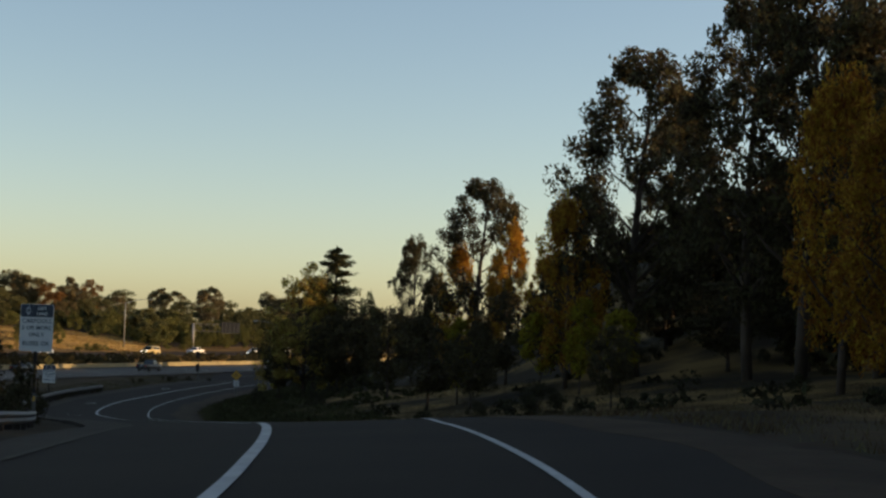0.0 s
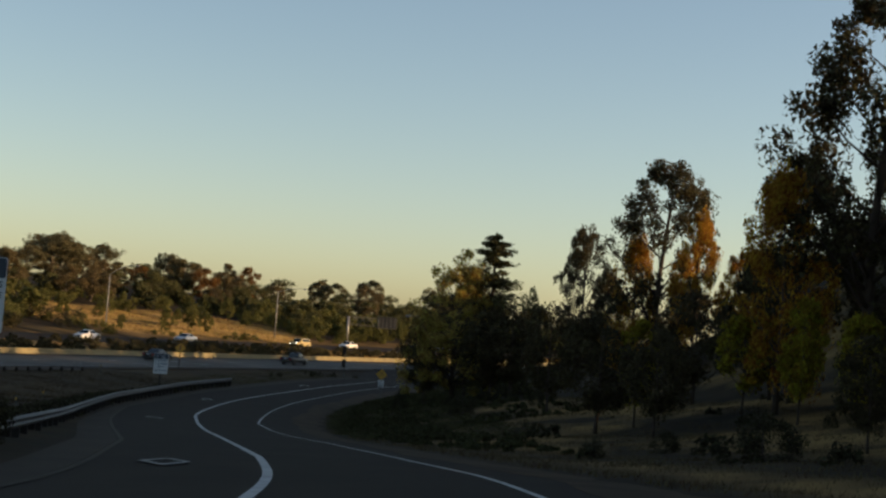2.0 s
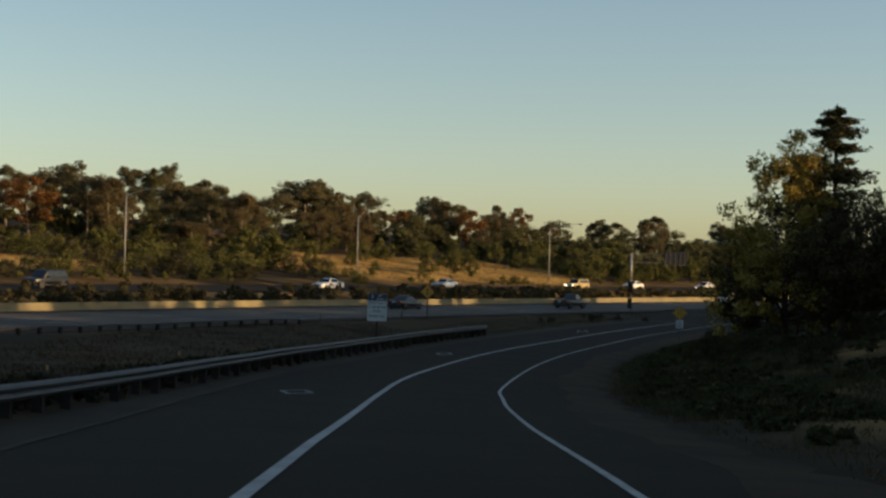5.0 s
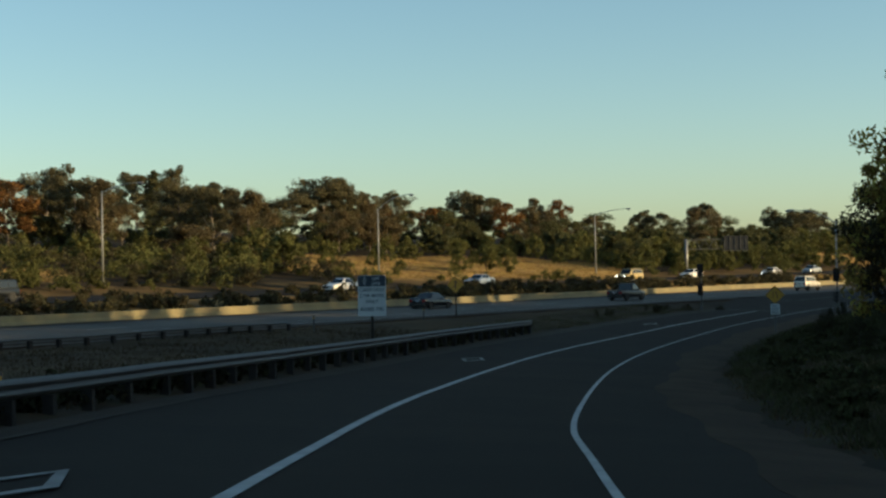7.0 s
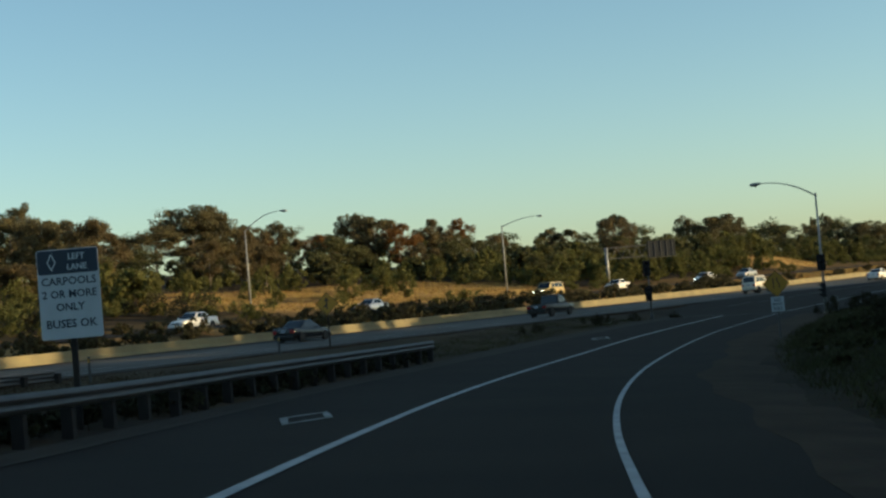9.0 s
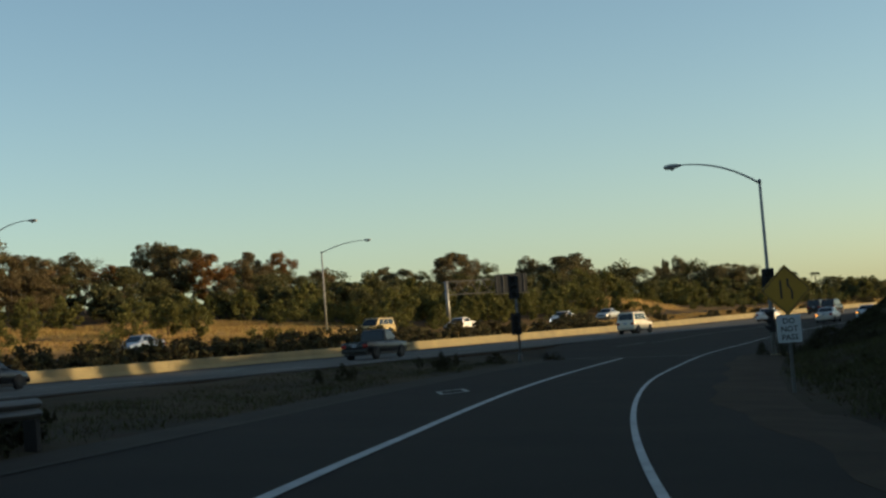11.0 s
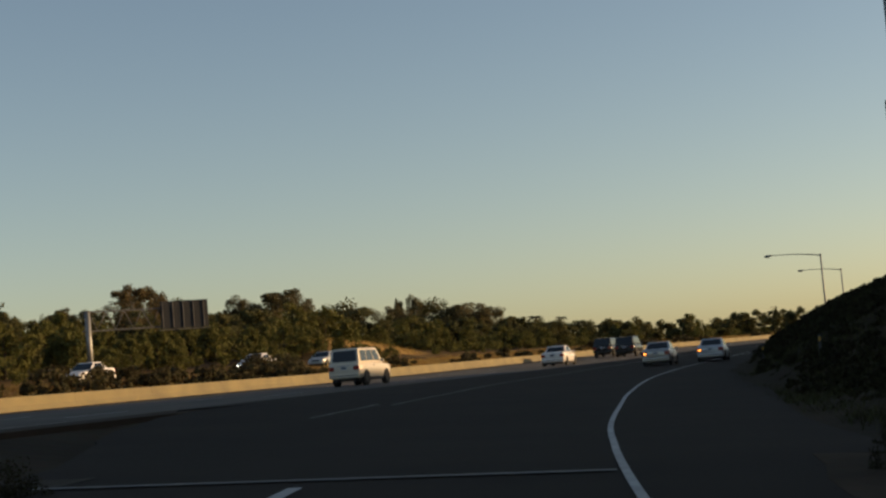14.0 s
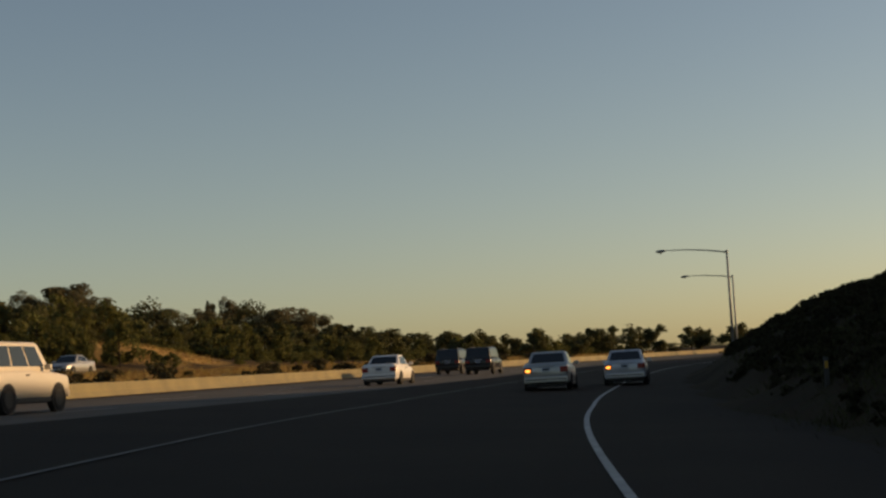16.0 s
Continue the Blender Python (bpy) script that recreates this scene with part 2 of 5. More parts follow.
def tube_data(pts, radii, sides=8, verts=None, faces=None):
    """A tapered tube along pts, capped; adds to verts and faces."""
    verts = [] if verts is None else verts
    faces = [] if faces is None else faces
    pts = [Vector(p) for p in pts]
    base = len(verts)
    for i, p in enumerate(pts):
        d = (pts[min(i + 1, len(pts) - 1)] - pts[max(i - 1, 0)]).normalized()
        a = d.orthogonal().normalized() if abs(d.z) < 0.95 else Vector((1, 0, 0))
        a = (a - d * a.dot(d)).normalized()
        b = d.cross(a)
        for k in range(sides):
            t = 2 * math.pi * k / sides
            verts.append(p + (a * math.cos(t) + b * math.sin(t)) * radii[i])
    for i in range(len(pts) - 1):
        for k in range(sides):
            k2 = (k + 1) % sides
            r0, r1 = base + i * sides, base + (i + 1) * sides
            faces.append((r0 + k, r0 + k2, r1 + k2, r1 + k))
    faces.append(tuple(base + k for k in reversed(range(sides))))
    faces.append(tuple(base + (len(pts) - 1) * sides + k for k in range(sides)))
    return verts, faces


def tube(name, pts, radii, mat, parent, sides=8, label=""):
    v, f = tube_data(pts, radii, sides)
    return piece(name, v, f, mat, parent, label, smooth=True)


def text_part(name, words, size, mat, parent, x, y, z):
    """Flat lettering facing -y, centred at x, its baseline at z."""
    cu = bpy.data.curves.new(name, "FONT")
    cu.body, cu.size, cu.align_x, cu.extrude = words, size, "CENTER", 0.002
    cu.offset = size * 0.018
    cu.resolution_u = 2
    tmp = bpy.data.objects.new("tmp", cu)
    scene.collection.objects.link(tmp)
    me = bpy.data.meshes.new_from_object(tmp.evaluated_get(bpy.context.evaluated_depsgraph_get()))
    bpy.data.objects.remove(tmp)
    me.transform(Matrix.Translation((x, y, z)) @ Matrix.Rotation(radians(90), 4, "X"))
    me.materials.clear()
    me.materials.append(mat)
    ob = new(name, me)
    ob.parent = parent
    return ob


# ---------------------------------------------------------------- alignments
def smooth_curve(rows, step=1.0):
    """Catmull-Rom through rows, sampled about every step metres."""
    p = np.array(rows, float)
    out = []
    for i in range(len(p) - 1):
        a, b, c, d = p[max(i - 1, 0)], p[i], p[i + 1], p[min(i + 2, len(p) - 1)]
        n = max(2, int(np.linalg.norm(c - b) / step))
        for k in range(n):
            t = k / n
            out.append(0.5 * (2 * b + (c - a) * t + (2 * a - 5 * b + 4 * c - d) * t * t + (3 * b - a - 3 * c + d) * t ** 3))
    out.append(p[-1])
    return np.array(out)


# centre of the ramp's right lane and the road's height there
RAMP = smooth_curve([
    (4.0, -60, 6.0), (0.8, -15, 6.2), (-1.24, 18.3, 6.28), (-1.9, 28.6, 6.28), (-3.2, 38.8, 6.19), (-5.24, 49.7, 5.88),
    (-8.2, 61.8, 5.17), (-12.2, 73.8, 4.43), (-17.9, 90, 3.45), (-22.9, 104, 2.58), (-27.5, 117.2, 1.9), (-31.8, 130.4, 1.33),
    (-37.5, 152, 0.74), (-41.2, 171, 0.46), (-43.9, 192, 0.28), (-45.4, 213, 0.28), (-45.4, 231, 0.38), (-45.0, 245, 0.46),
    (-44.1, 260, 0.54), (-40.8, 293, 0.95), (-35.8, 319.5, 1.25), (-28, 352, 1.6), (-17, 390, 2.0), (3, 440, 2.5),
    (35, 500, 3.1), (85, 570, 3.8), (170, 660, 4.8), (300, 770, 6)])
BANK_Y = [-60, 18, 34, 50, 62, 74, 90, 104, 117, 130, 171, 209, 260, 330, 770]
BANK = [0.5, 1.3, 3.0, 3.4, 2.4, 1.2, 0, -1.3, -2.5, -3.3, -3.1, -3.1, -2.4, -2.0, -2.0]
# centre of the freeway's right lane
FREE = smooth_curve([
    (-95, -60, 1.0), (-88, 20, 1.0), (-81, 90, 1.0), (-77.5, 130, 1.05), (-75, 160, 1.1), (-72, 190, 1.15), (-68.3, 217, 1.2), (-63.5, 244, 1.25),
    (-58, 268, 1.35), (-51.7, 293, 1.5), (-44.2, 319.5, 1.65), (-36.2, 350, 1.9), (-25, 388, 2.3), (-5, 438, 2.8),
    (27, 500, 3.4), (77, 575, 4.1), (163, 667, 5.1), (293, 778, 6.3)])


def tangents(c):
    d = np.gradient(c[:, :2], axis=0)
    return d / np.linalg.norm(d, axis=1)[:, None]


RAMP_T, FREE_T = tangents(RAMP), tangents(FREE)
RAMP_BANK = np.tan(np.radians(np.interp(RAMP[:, 1], BANK_Y, BANK)))


def offset_points(c, tan, i, u):
    """xy of a point u metres to the left of sample i."""
    return c[i, 0] - tan[i, 1] * u, c[i, 1] + tan[i, 0] * u


def ramp_point(i, u, up=0.0):
    x, y = offset_points(RAMP, RAMP_T, i, u)
    return Vector((x, y, RAMP[i, 2] - RAMP_BANK[i] * u + up))


def free_point(i, u, up=0.0):
    x, y = offset_points(FREE, FREE_T, i, u)
    return Vector((x, y, FREE[i, 2] + float(free_rise(u, FREE[i, 1])) + up))


RISE_U = [-5, 0, 13, 18, 23, 40, 47, 60, 110, 160, 230, 420, 3000]
RISE = [0, 0, 0.30, 0.7, 1.5, 1.8, 2.6, 4.0, 8.6, 12.0, 15.0, 18, 30]
LOW_RISE = [0, 0, 0.30, 0.5, 1.0, 1.2, 1.4, 1.6, 2.2, 2.9, 4.0, 6, 14]


def free_rise(u, y=0.0):
    """Rise of the land to the left of the freeway; it flattens in the distance."""
    k = smooth01((np.asarray(y, float) - 400) / 120)
    return np.interp(u, RISE_U, RISE) * (1 - k) + np.interp(u, RISE_U, LOW_RISE) * k


def near_y(c, y):
    return int(np.argmin(abs(c[:, 1] - y)))


def signed_offset(c, tan, x, y):
    """Nearest sample and the offset to its left, for arrays of places."""
    idx = np.empty(len(x), int)
    for k in range(0, len(x), 4000):
        d = (x[k:k + 4000, None] - c[None, :, 0]) ** 2 + (y[k:k + 4000, None] - c[None, :, 1]) ** 2
        idx[k:k + 4000] = d.argmin(1)
    dx, dy = x - c[idx, 0], y - c[idx, 1]
    return idx, -tan[idx, 1] * dx + tan[idx, 0] * dy


def smooth01(t):
    t = np.clip(t, 0, 1)
    return t * t * (3 - 2 * t)


# rise of the bank on the right of the ramp: along y, its height, its foot's distance and its width
HILL_Y = [-60, 20, 50, 70, 90, 115, 140, 180, 230, 262, 280, 300, 380, 450, 770]
HILL_H = [1.2, 1.3, 2.4, 3.6, 4.2, 4.0, 3.2, 2.6, 2.4, 2.2, 1.4, 0.6, 0.6, 2, 3]
HILL_FOOT = [5, 5, 5, 5, 4.5, 4.5, 4.5, 4.5, 5, 6, 6.3, 5.8, 5.5, 6, 6]
HILL_WIDE = [30, 34, 40, 44, 42, 32, 24, 18, 15, 15, 15, 14, 14, 18, 20]
# a higher ridge farther right, added out of view to shade ramp and freeway
RIDGE_Y = [-60, 100, 118, 140, 170, 210, 280, 330, 380, 420, 770]
RIDGE_H = [0, 0, 8, 13, 15, 14.5, 12, 8, 4, 3, 3]
# a steep bank where the ramp meets the freeway
BANK_UP_Y = [250, 262, 275, 290, 400, 470, 770]
BANK_UP_H = [0, 1.2, 3.9, 5.2, 5.4, 4, 3]


def wobble(x, y):
    return (np.sin(x * 0.31 + 1.3 * np.sin(y * 0.17)) + np.sin(y * 0.27 + 2.1 * np.sin(x * 0.13)) + 0.6 * np.sin(x * 0.83 + y * 0.71)) / 2.6


def ground_height(x, y):
    x, y = np.atleast_1d(np.asarray(x, float)), np.atleast_1d(np.asarray(y, float))
    ri, u = signed_offset(RAMP, RAMP_T, x, y)
    fi, w = signed_offset(FREE, FREE_T, x, y)
    ry = RAMP[ri, 1]
    zr = RAMP[ri, 2] - RAMP_BANK[ri] * np.clip(u, -5, 9)
    right = -u
    foot, wide, high = np.interp(ry, HILL_Y, HILL_FOOT), np.interp(ry, HILL_Y, HILL_WIDE), np.interp(ry, HILL_Y, HILL_H)
    z_right = zr + high * smooth01((right - foot) / wide) + 0.18 * wobble(x, y) * smooth01((right - 4.5) / 5) + 0.012 * np.clip(right - foot - wide, 0, 400) + np.interp(ry, RIDGE_Y, RIDGE_H) * smooth01((right - 26) / 30)
    z_right = z_right + np.interp(ry, BANK_UP_Y, BANK_UP_H) * (1 - np.exp(-np.clip(right - np.interp(ry, [262, 330], [6.2, 5.2]), 0, None) / 7.0))
    zf = FREE[fi, 2] + free_rise(w, FREE[fi, 1])
    zf = zf + 0.5 * wobble(x * 0.4, y * 0.4) * smooth01((w - 50) / 30)
    # a sandy knoll beside the far carriageway
    zf = zf + 2.0 * np.exp(-((FREE[fi, 1] - 406) / 13) ** 2 - ((w - 54) / 9) ** 2)
    a, b = np.clip(u - 9, 0, None), np.clip(-w - 6, 0, None)
    t = smooth01(a / (a + b + 1e-3))
    z_mid = zr * (1 - t) + zf * t + 0.1 * wobble(x, y) * np.minimum(1, np.minimum(a, b) / 3)
    z = np.where(u < 0, z_right, z_mid)
    z = np.where((w > -6) & (u > 0), zf, z)
    # bed of the pavements
    bed = ((u > -5.0 - 1.6 * (y > 262)) & (u < 7.4)) | ((w > -5.6) & (w < 13.4)) | ((w > 23.4) & (w < 39.6)) | ((u > 0) & (w < 0) & (y > 244))
    return z - np.where(bed, 0.14, 0.0) - np.where((u > 0.5) & (w < -0.5) & (y > 270), 0.45, 0.0)


def ground_at(x, y):
    return float(ground_height(x, y)[0])


# open golden slopes beside the far carriageway: along y, offset, and their half lengths
MEADOWS = [(303, 62, 37, 20), (216, 61, 15, 9), (404, 49, 9, 6.5)]


def straw_cover(x, y):
    """How much golden grass covers the land: the open slopes, the freeway's verges, and thinner patches on the ramp's bank."""
    x, y = np.atleast_1d(np.asarray(x, float)), np.atleast_1d(np.asarray(y, float))
    fi, w = signed_offset(FREE, FREE_T, x, y)
    ri, u = signed_offset(RAMP, RAMP_T, x, y)
    f = FREE[fi, 1]
    cover = np.zeros(len(x))
    for y0, w0, ly, lw in MEADOWS:
        cover = np.maximum(cover, smooth01((1.25 - np.hypot((f - y0) / ly, (w - w0) / lw) + 0.16 * wobble(x * 0.5, y * 0.5)) / 0.35))
    cover = np.maximum(cover, 0.55 * ((w > 13) & (w < 24)))
    cover = np.maximum(cover, 0.22 * ((w > 39.5) & (w < 47)))
    bank = smooth01((-u - 6) / 4) * smooth01((170 - RAMP[ri, 1]) / 30) * smooth01((wobble(x * 1.3, y * 0.8) + 0.35) / 0.5)
    cover = np.maximum(cover, 0.48 * bank)
    gore = (u > 8) & (w < -5) & (f < 240)
    return np.maximum(cover, 0.05 * gore)


def in_meadow(x, y):
    return float(straw_cover(x, y)[0]) > 0.7

# ---------------------------------------------------------------- ground
def axis(parts_):
    return np.array(sorted(set(np.round(np.concatenate(parts_), 3))))


def build_ground():
    xs = axis([[-4500, -2500, -1400, -900, -650, -500, -420], np.arange(-360, -140, 6.0), np.arange(-140, 40, 1.8), np.arange(40, 160, 5.0), [200, 300, 450, 700, 1200, 2200, 4500]])
    ys = axis([[-4500, -2000, -900, -400, -200, -100], np.arange(-60, 0, 5.0), np.arange(0, 350, 1.8), np.arange(350, 640, 5.0), [700, 800, 1000, 1400, 2200, 4500]])
    gx, gy = np.meshgrid(xs, ys)
    z = ground_height(gx.ravel(), gy.ravel())
    n = len(xs)
    i = np.arange(len(ys) - 1)[:, None] * n + np.arange(n - 1)[None, :]
    i = i.ravel()
    faces = np.stack([i, i + 1, i + n + 1, i + n], 1)
    me = bpy.data.meshes.new("ground")
    me.vertices.add(len(z))
    me.vertices.foreach_set("co", np.stack([gx.ravel(), gy.ravel(), z], 1).ravel())
    me.loops.add(faces.size)
    me.polygons.add(len(faces))
    me.loops.foreach_set("vertex_index", faces.ravel())
    me.polygons.foreach_set("loop_start", np.arange(0, faces.size, 4))
    me.update(calc_edges=True)
    me.polygons.foreach_set("use_smooth", [True] * len(faces))
    me.materials.append(M_GROUND)
    me.attributes.new("straw", "FLOAT", "POINT").data.foreach_set("value", straw_cover(gx.ravel(), gy.ravel()).astype(np.float32))
    tagged(new("ground", me), "dry straw-coloured earth banks beside the roads", "ground", kind="structure")


build_ground()


# ---------------------------------------------------------------- pavements
def strip(name, rows, mat, label, category, skirt=0.35, kind="structure"):
    """A sheet through rows of points, each running from left to right, with an edge turned down all round."""
    n = len(rows[0])
    verts = [p for r in rows for p in r]
    faces = [(a * n + k, a * n + k + 1, (a + 1) * n + k + 1, (a + 1) * n + k) for a in range(len(rows) - 1) for k in range(n - 1)]
    if skirt:
        for side in (0, n - 1):
            base = len(verts)
            verts += [r[side] - Vector((0, 0, skirt)) for r in rows]
            faces += [(a * n + side, (a + 1) * n + side, base + a + 1, base + a) for a in range(len(rows) - 1)]
    ob = piece(name, verts, faces, mat, None, label, smooth=False)
    return tagged(ob, label, category, kind=kind)


# offsets of the ramp's lines and edges from the lane's centre, along y
LEFT_Y = [-40, 37, 58, 72, 95, 110, 122, 134, 160, 190, 213, 240]
LEFT_U = [1.9, 1.97, 1.8, 1.57, 2.3, 2.6, 2.8, 2.95, 2.9, 2.6, 2.6, 2.8]
RIGHT_Y = [-40, 37, 47, 54, 66, 78, 90, 102, 113, 124, 146, 167, 190, 245, 270, 285, 300, 324]
RIGHT_U = [-1.5, -1.2, -1.3, -1.8, -2.1, -1.95, -1.6, -1.25, -0.95, -0.8, -0.95, -1.0, -1.0, -0.9, -1.15, -1.55, -2.0, -2.15]
HOV_Y = [-40, 60, 80, 93, 106, 125, 150, 165, 205, 245]
HOV_U = [5.4, 4.9, 4.9, 5.8, 6.5, 6.9, 6.6, 6.7, 6.4, 6.0]
RAIL_Y = [-40, 60, 92, 106, 130, 150, 165, 200]
RAIL_U = [7.6, 7.6, 7.6, 7.8, 7.8, 7.7, 7.9, 7.9]
RAIL_SINK = [0.36, 0.34, 0.24, 0.18, 0.1, 0, 0, 0]
MERGE_Y = [255, 275, 285, 303, 330, 400]
MERGE_U = [6.4, 5.4, 4.9, 3.8, 3.2, 2.4]


def left_line(i):
    return float(np.interp(RAMP[i, 1], LEFT_Y, LEFT_U))


def right_line(i):
    return float(np.interp(RAMP[i, 1], RIGHT_Y, RIGHT_U))


def hov_line(i):
    return float(np.interp(RAMP[i, 1], HOV_Y, HOV_U))


def rail_line(i):
    return float(np.interp(RAMP[i, 1], RAIL_Y, RAIL_U))


def merge_line(i):
    return float(np.interp(RAMP[i, 1], MERGE_Y, MERGE_U))


def ramp_left(i):
    """Left edge of the ramp's pavement."""
    return min(hov_line(i) + 1.2, rail_line(i) - 0.35)


def merge_edge(i):
    """Left edge of the merging pavement: it spreads from the ramp's edge to the freeway's."""
    x, y = RAMP[i, 0], RAMP[i, 1]
    k, w = signed_offset(FREE, FREE_T, np.array([x]), np.array([y]))
    far = free_point(int(k[0]), -1.95 if y > 266 else -4.95)
    t = float(smooth01(np.array((y - 243) / 20.0)))
    return ramp_point(i, ramp_left(i)).lerp(far, t)


def merge_point(i, u, up=0.0):
    """A point of the merging pavement, u metres left of the lane's centre."""
    if u <= 1.8 or RAMP[i, 1] < 243:
        return ramp_point(i, u, up)
    a, b = ramp_point(i, 1.8), merge_edge(i)
    d = Vector((b.x - a.x, b.y - a.y, 0)).length
    return a.lerp(b, min(1.0, (u - 1.8) / d)) + Vector((0, 0, up))


def build_pavements():
    a, b = near_y(RAMP, -50), near_y(RAMP, 243)
    rows = [[ramp_point(i, u) for u in (ramp_left(i), 5.0, 1.8, 0, -1.8, -3.5)] for i in range(a, b + 1, 2)]
    strip("road", rows, M_ASPHALT, "dark grey asphalt on-ramp with worn lanes", "road")
    # merge area, between the ramp's right edge and the freeway's right lane
    rows = []
    for i in range(b, len(RAMP), 1):
        r = [ramp_point(i, u) for u in (1.8, 0, -1.8, -4.6 - 1.4 * float(smooth01(np.array((RAMP[i, 1] - 243) / 45.0))))]
        left = merge_edge(i)
        rows.append([left, left.lerp(r[0], 0.5)] + r)
    strip("road", rows, M_ASPHALT, "dark grey asphalt merging lane joining the freeway", "road")
    # freeway, grooved concrete, and its asphalt shoulders
    end = len(FREE)
    j = near_y(FREE, 266)
    strip("road", [[free_point(i, u) for u in (10.8, 7.2, 3.6, 0, -1.9)] for i in range(0, end, 2)], M_CONCRETE_ROAD,
          "pale grooved concrete freeway lanes", "road")
    strip("road", [[free_point(i, u) for u in (13.0, 10.85)] for i in range(0, end, 2)], M_SHOULDER, "dark asphalt inner shoulder of the freeway", "road")
    strip("road", [[free_point(i, u) for u in (-1.95, -4.9)] for i in range(0, j + 1, 2)], M_SHOULDER, "dark asphalt outer shoulder of the freeway", "road")
    strip("road", [[free_point(i, u) for u in (39.5, 35, 30, 23.5)] for i in range(0, end, 2)], M_ASPHALT, "far carriageway of the freeway beyond the median", "road")
    strip("pavement", [[ramp_point(i, ramp_left(i) + 0.02, 0.006), ramp_point(i, hov_line(i) + 0.1, 0.006)] for i in range(a, b + 1, 2)], M_SHOULDER, "dusty brown outer shoulder of the ramp", "pavement")
    # dirt edge of the ramp's right shoulder
    strip("pavement", [[ramp_point(i, -3.0 - 0.25 * math.sin(i * 0.21) - 0.15 * math.sin(i * 0.67), 0.006), ramp_point(i, -3.7, 0.004), ramp_point(i, -4.95, -0.06)] for i in range(a, b + 1, 2)], M_DUST, "dusty broken edge of the shoulder", "pavement")


build_pavements()


def line(name, point, i0, i1, u, width, mat, label, dash=0, gap=0, up=0.014):
    """A painted line along an alignment, u metres to its left; dash and gap in samples."""
    verts, faces = [], []
    i = i0
    while i < i1:
        e = min(i1, i + (dash or (i1 - i0)))
        for k in range(i, e):
            base = len(verts)
            a, b = (u(k), u(k + 1)) if callable(u) else (u, u)
            verts += [point(k, a + width / 2, up), point(k, a - width / 2, up), point(k + 1, b - width / 2, up), point(k + 1, b + width / 2, up)]
            faces.append((base, base + 1, base + 2, base + 3))
        i = e + (gap or 1)
    ob = piece(name, verts, faces, mat)
    return tagged(ob, label, "road marking", kind="structure")


def build_markings():
    n, m = len(RAMP) - 2, len(FREE) - 2
    y = lambda v: near_y(RAMP, v)
    f = lambda v: near_y(FREE, v)
    line("trim", ramp_point, y(-40), y(240), left_line, 0.17, M_PAINT, "solid white line between the two ramp lanes")
    line("trim", ramp_point, y(-40), n, right_line, 0.11, M_PAINT, "solid white line along the ramp's right edge")
    line("trim", ramp_point, y(-40), y(243), hov_line, 0.13, M_PAINT_WORN, "faded yellow line along the ramp's left edge")
    line("trim", merge_point, y(258), y(430), merge_line, 0.10, M_PAINT_FAINT, "white line between merging lane and freeway", 60, 1, 0.02)
    for u in (1.8, 5.4):
        line("trim", free_point, 0, m, u, 0.12, M_PAINT, "dashed white freeway lane line", 4, 11)
    line("trim", free_point, 0, m, 9.1, 0.12, M_PAINT_WORN, "faded yellow line beside the median wall")
    line("trim", free_point, 0, f(264), -1.75, 0.14, M_PAINT, "white edge line of the freeway")
    # limit line at the signals, painted across both lanes
    i = y(243)
    verts = []
    for u in (6.2, 5.0, 3.4, 1.8, 0.4, -0.8):
        a = ramp_point(i - 2, u, 0.02)
        along_ = Vector((RAMP_T[i, 0], RAMP_T[i, 1], 0)) * 0.3
        verts += [a, a + along_]
    tagged(piece("trim", verts, [(2 * k, 2 * k + 1, 2 * k + 3, 2 * k + 2) for k in range(5)], M_PAINT_FAINT), "thin worn white limit line across the ramp", "road marking", kind="structure")
    # hollow diamonds in the carpool lane
    for v, u in ((67.1, 3.5), (113.0, 4.75), (157.3, 4.6), (208.3, 4.3)):
        i = y(v)
        verts, faces = [], []
        for s, (w, l) in enumerate(((0.5, 2.0), (0.34, 1.5))):
            for du, dl in ((w, 0), (0, l), (-w, 0), (0, -l)):
                p = ramp_point(i, u + du, 0.03)
                p += Vector((RAMP_T[i, 0] * dl, RAMP_T[i, 1] * dl, (RAMP[i + 2, 2] - RAMP[i - 2, 2]) / 4 * dl))
                verts.append(p)
        faces = [(k, (k + 1) % 4, 4 + (k + 1) % 4, 4 + k) for k in range(4)]
        tagged(piece("trim", verts, faces, M_PAINT_OLD), "white hollow diamond painted in the carpool lane", "road marking", kind="structure")


build_markings()


# ---------------------------------------------------------------- median wall
def build_median_wall():
    prof = [(0.28, 0), (0.28, 0.07), (0.14, 0.26), (0.09, 0.65), (-0.09, 0.65), (-0.14, 0.26), (-0.28, 0.07), (-0.28, 0)]
    wall = tagged(new("wall_median"), "weathered concrete barrier between the carriageways", "barrier", kind="structure")
    i = 0
    while i + 7 < len(FREE):
        e = min(i + 7, len(FREE) - 1)
        rows = []
        for k in range(i, e + 1):
            shrink = 0.02 if k in (i, e) else 0.0
            rows.append([free_point(k, 13.5 + a * (1 - shrink), h - 0.06) for a, h in prof])
        if e < len(FREE) - 1:
            rows[-1] = [p.lerp(q, 0.985) for p, q in zip(rows[-2], rows[-1])]
        n = len(prof)
        verts = [p for r in rows for p in r]
        faces = [(a * n + k, a * n + k + 1, (a + 1) * n + k + 1, (a + 1) * n + k) for a in range(len(rows) - 1) for k in range(n - 1)]
        faces += [tuple(range(n)), tuple(reversed(range((len(rows) - 1) * n, len(rows) * n)))]
        piece("barrier_segment", verts, faces, M_CONCRETE, wall)
        i = e


build_median_wall()

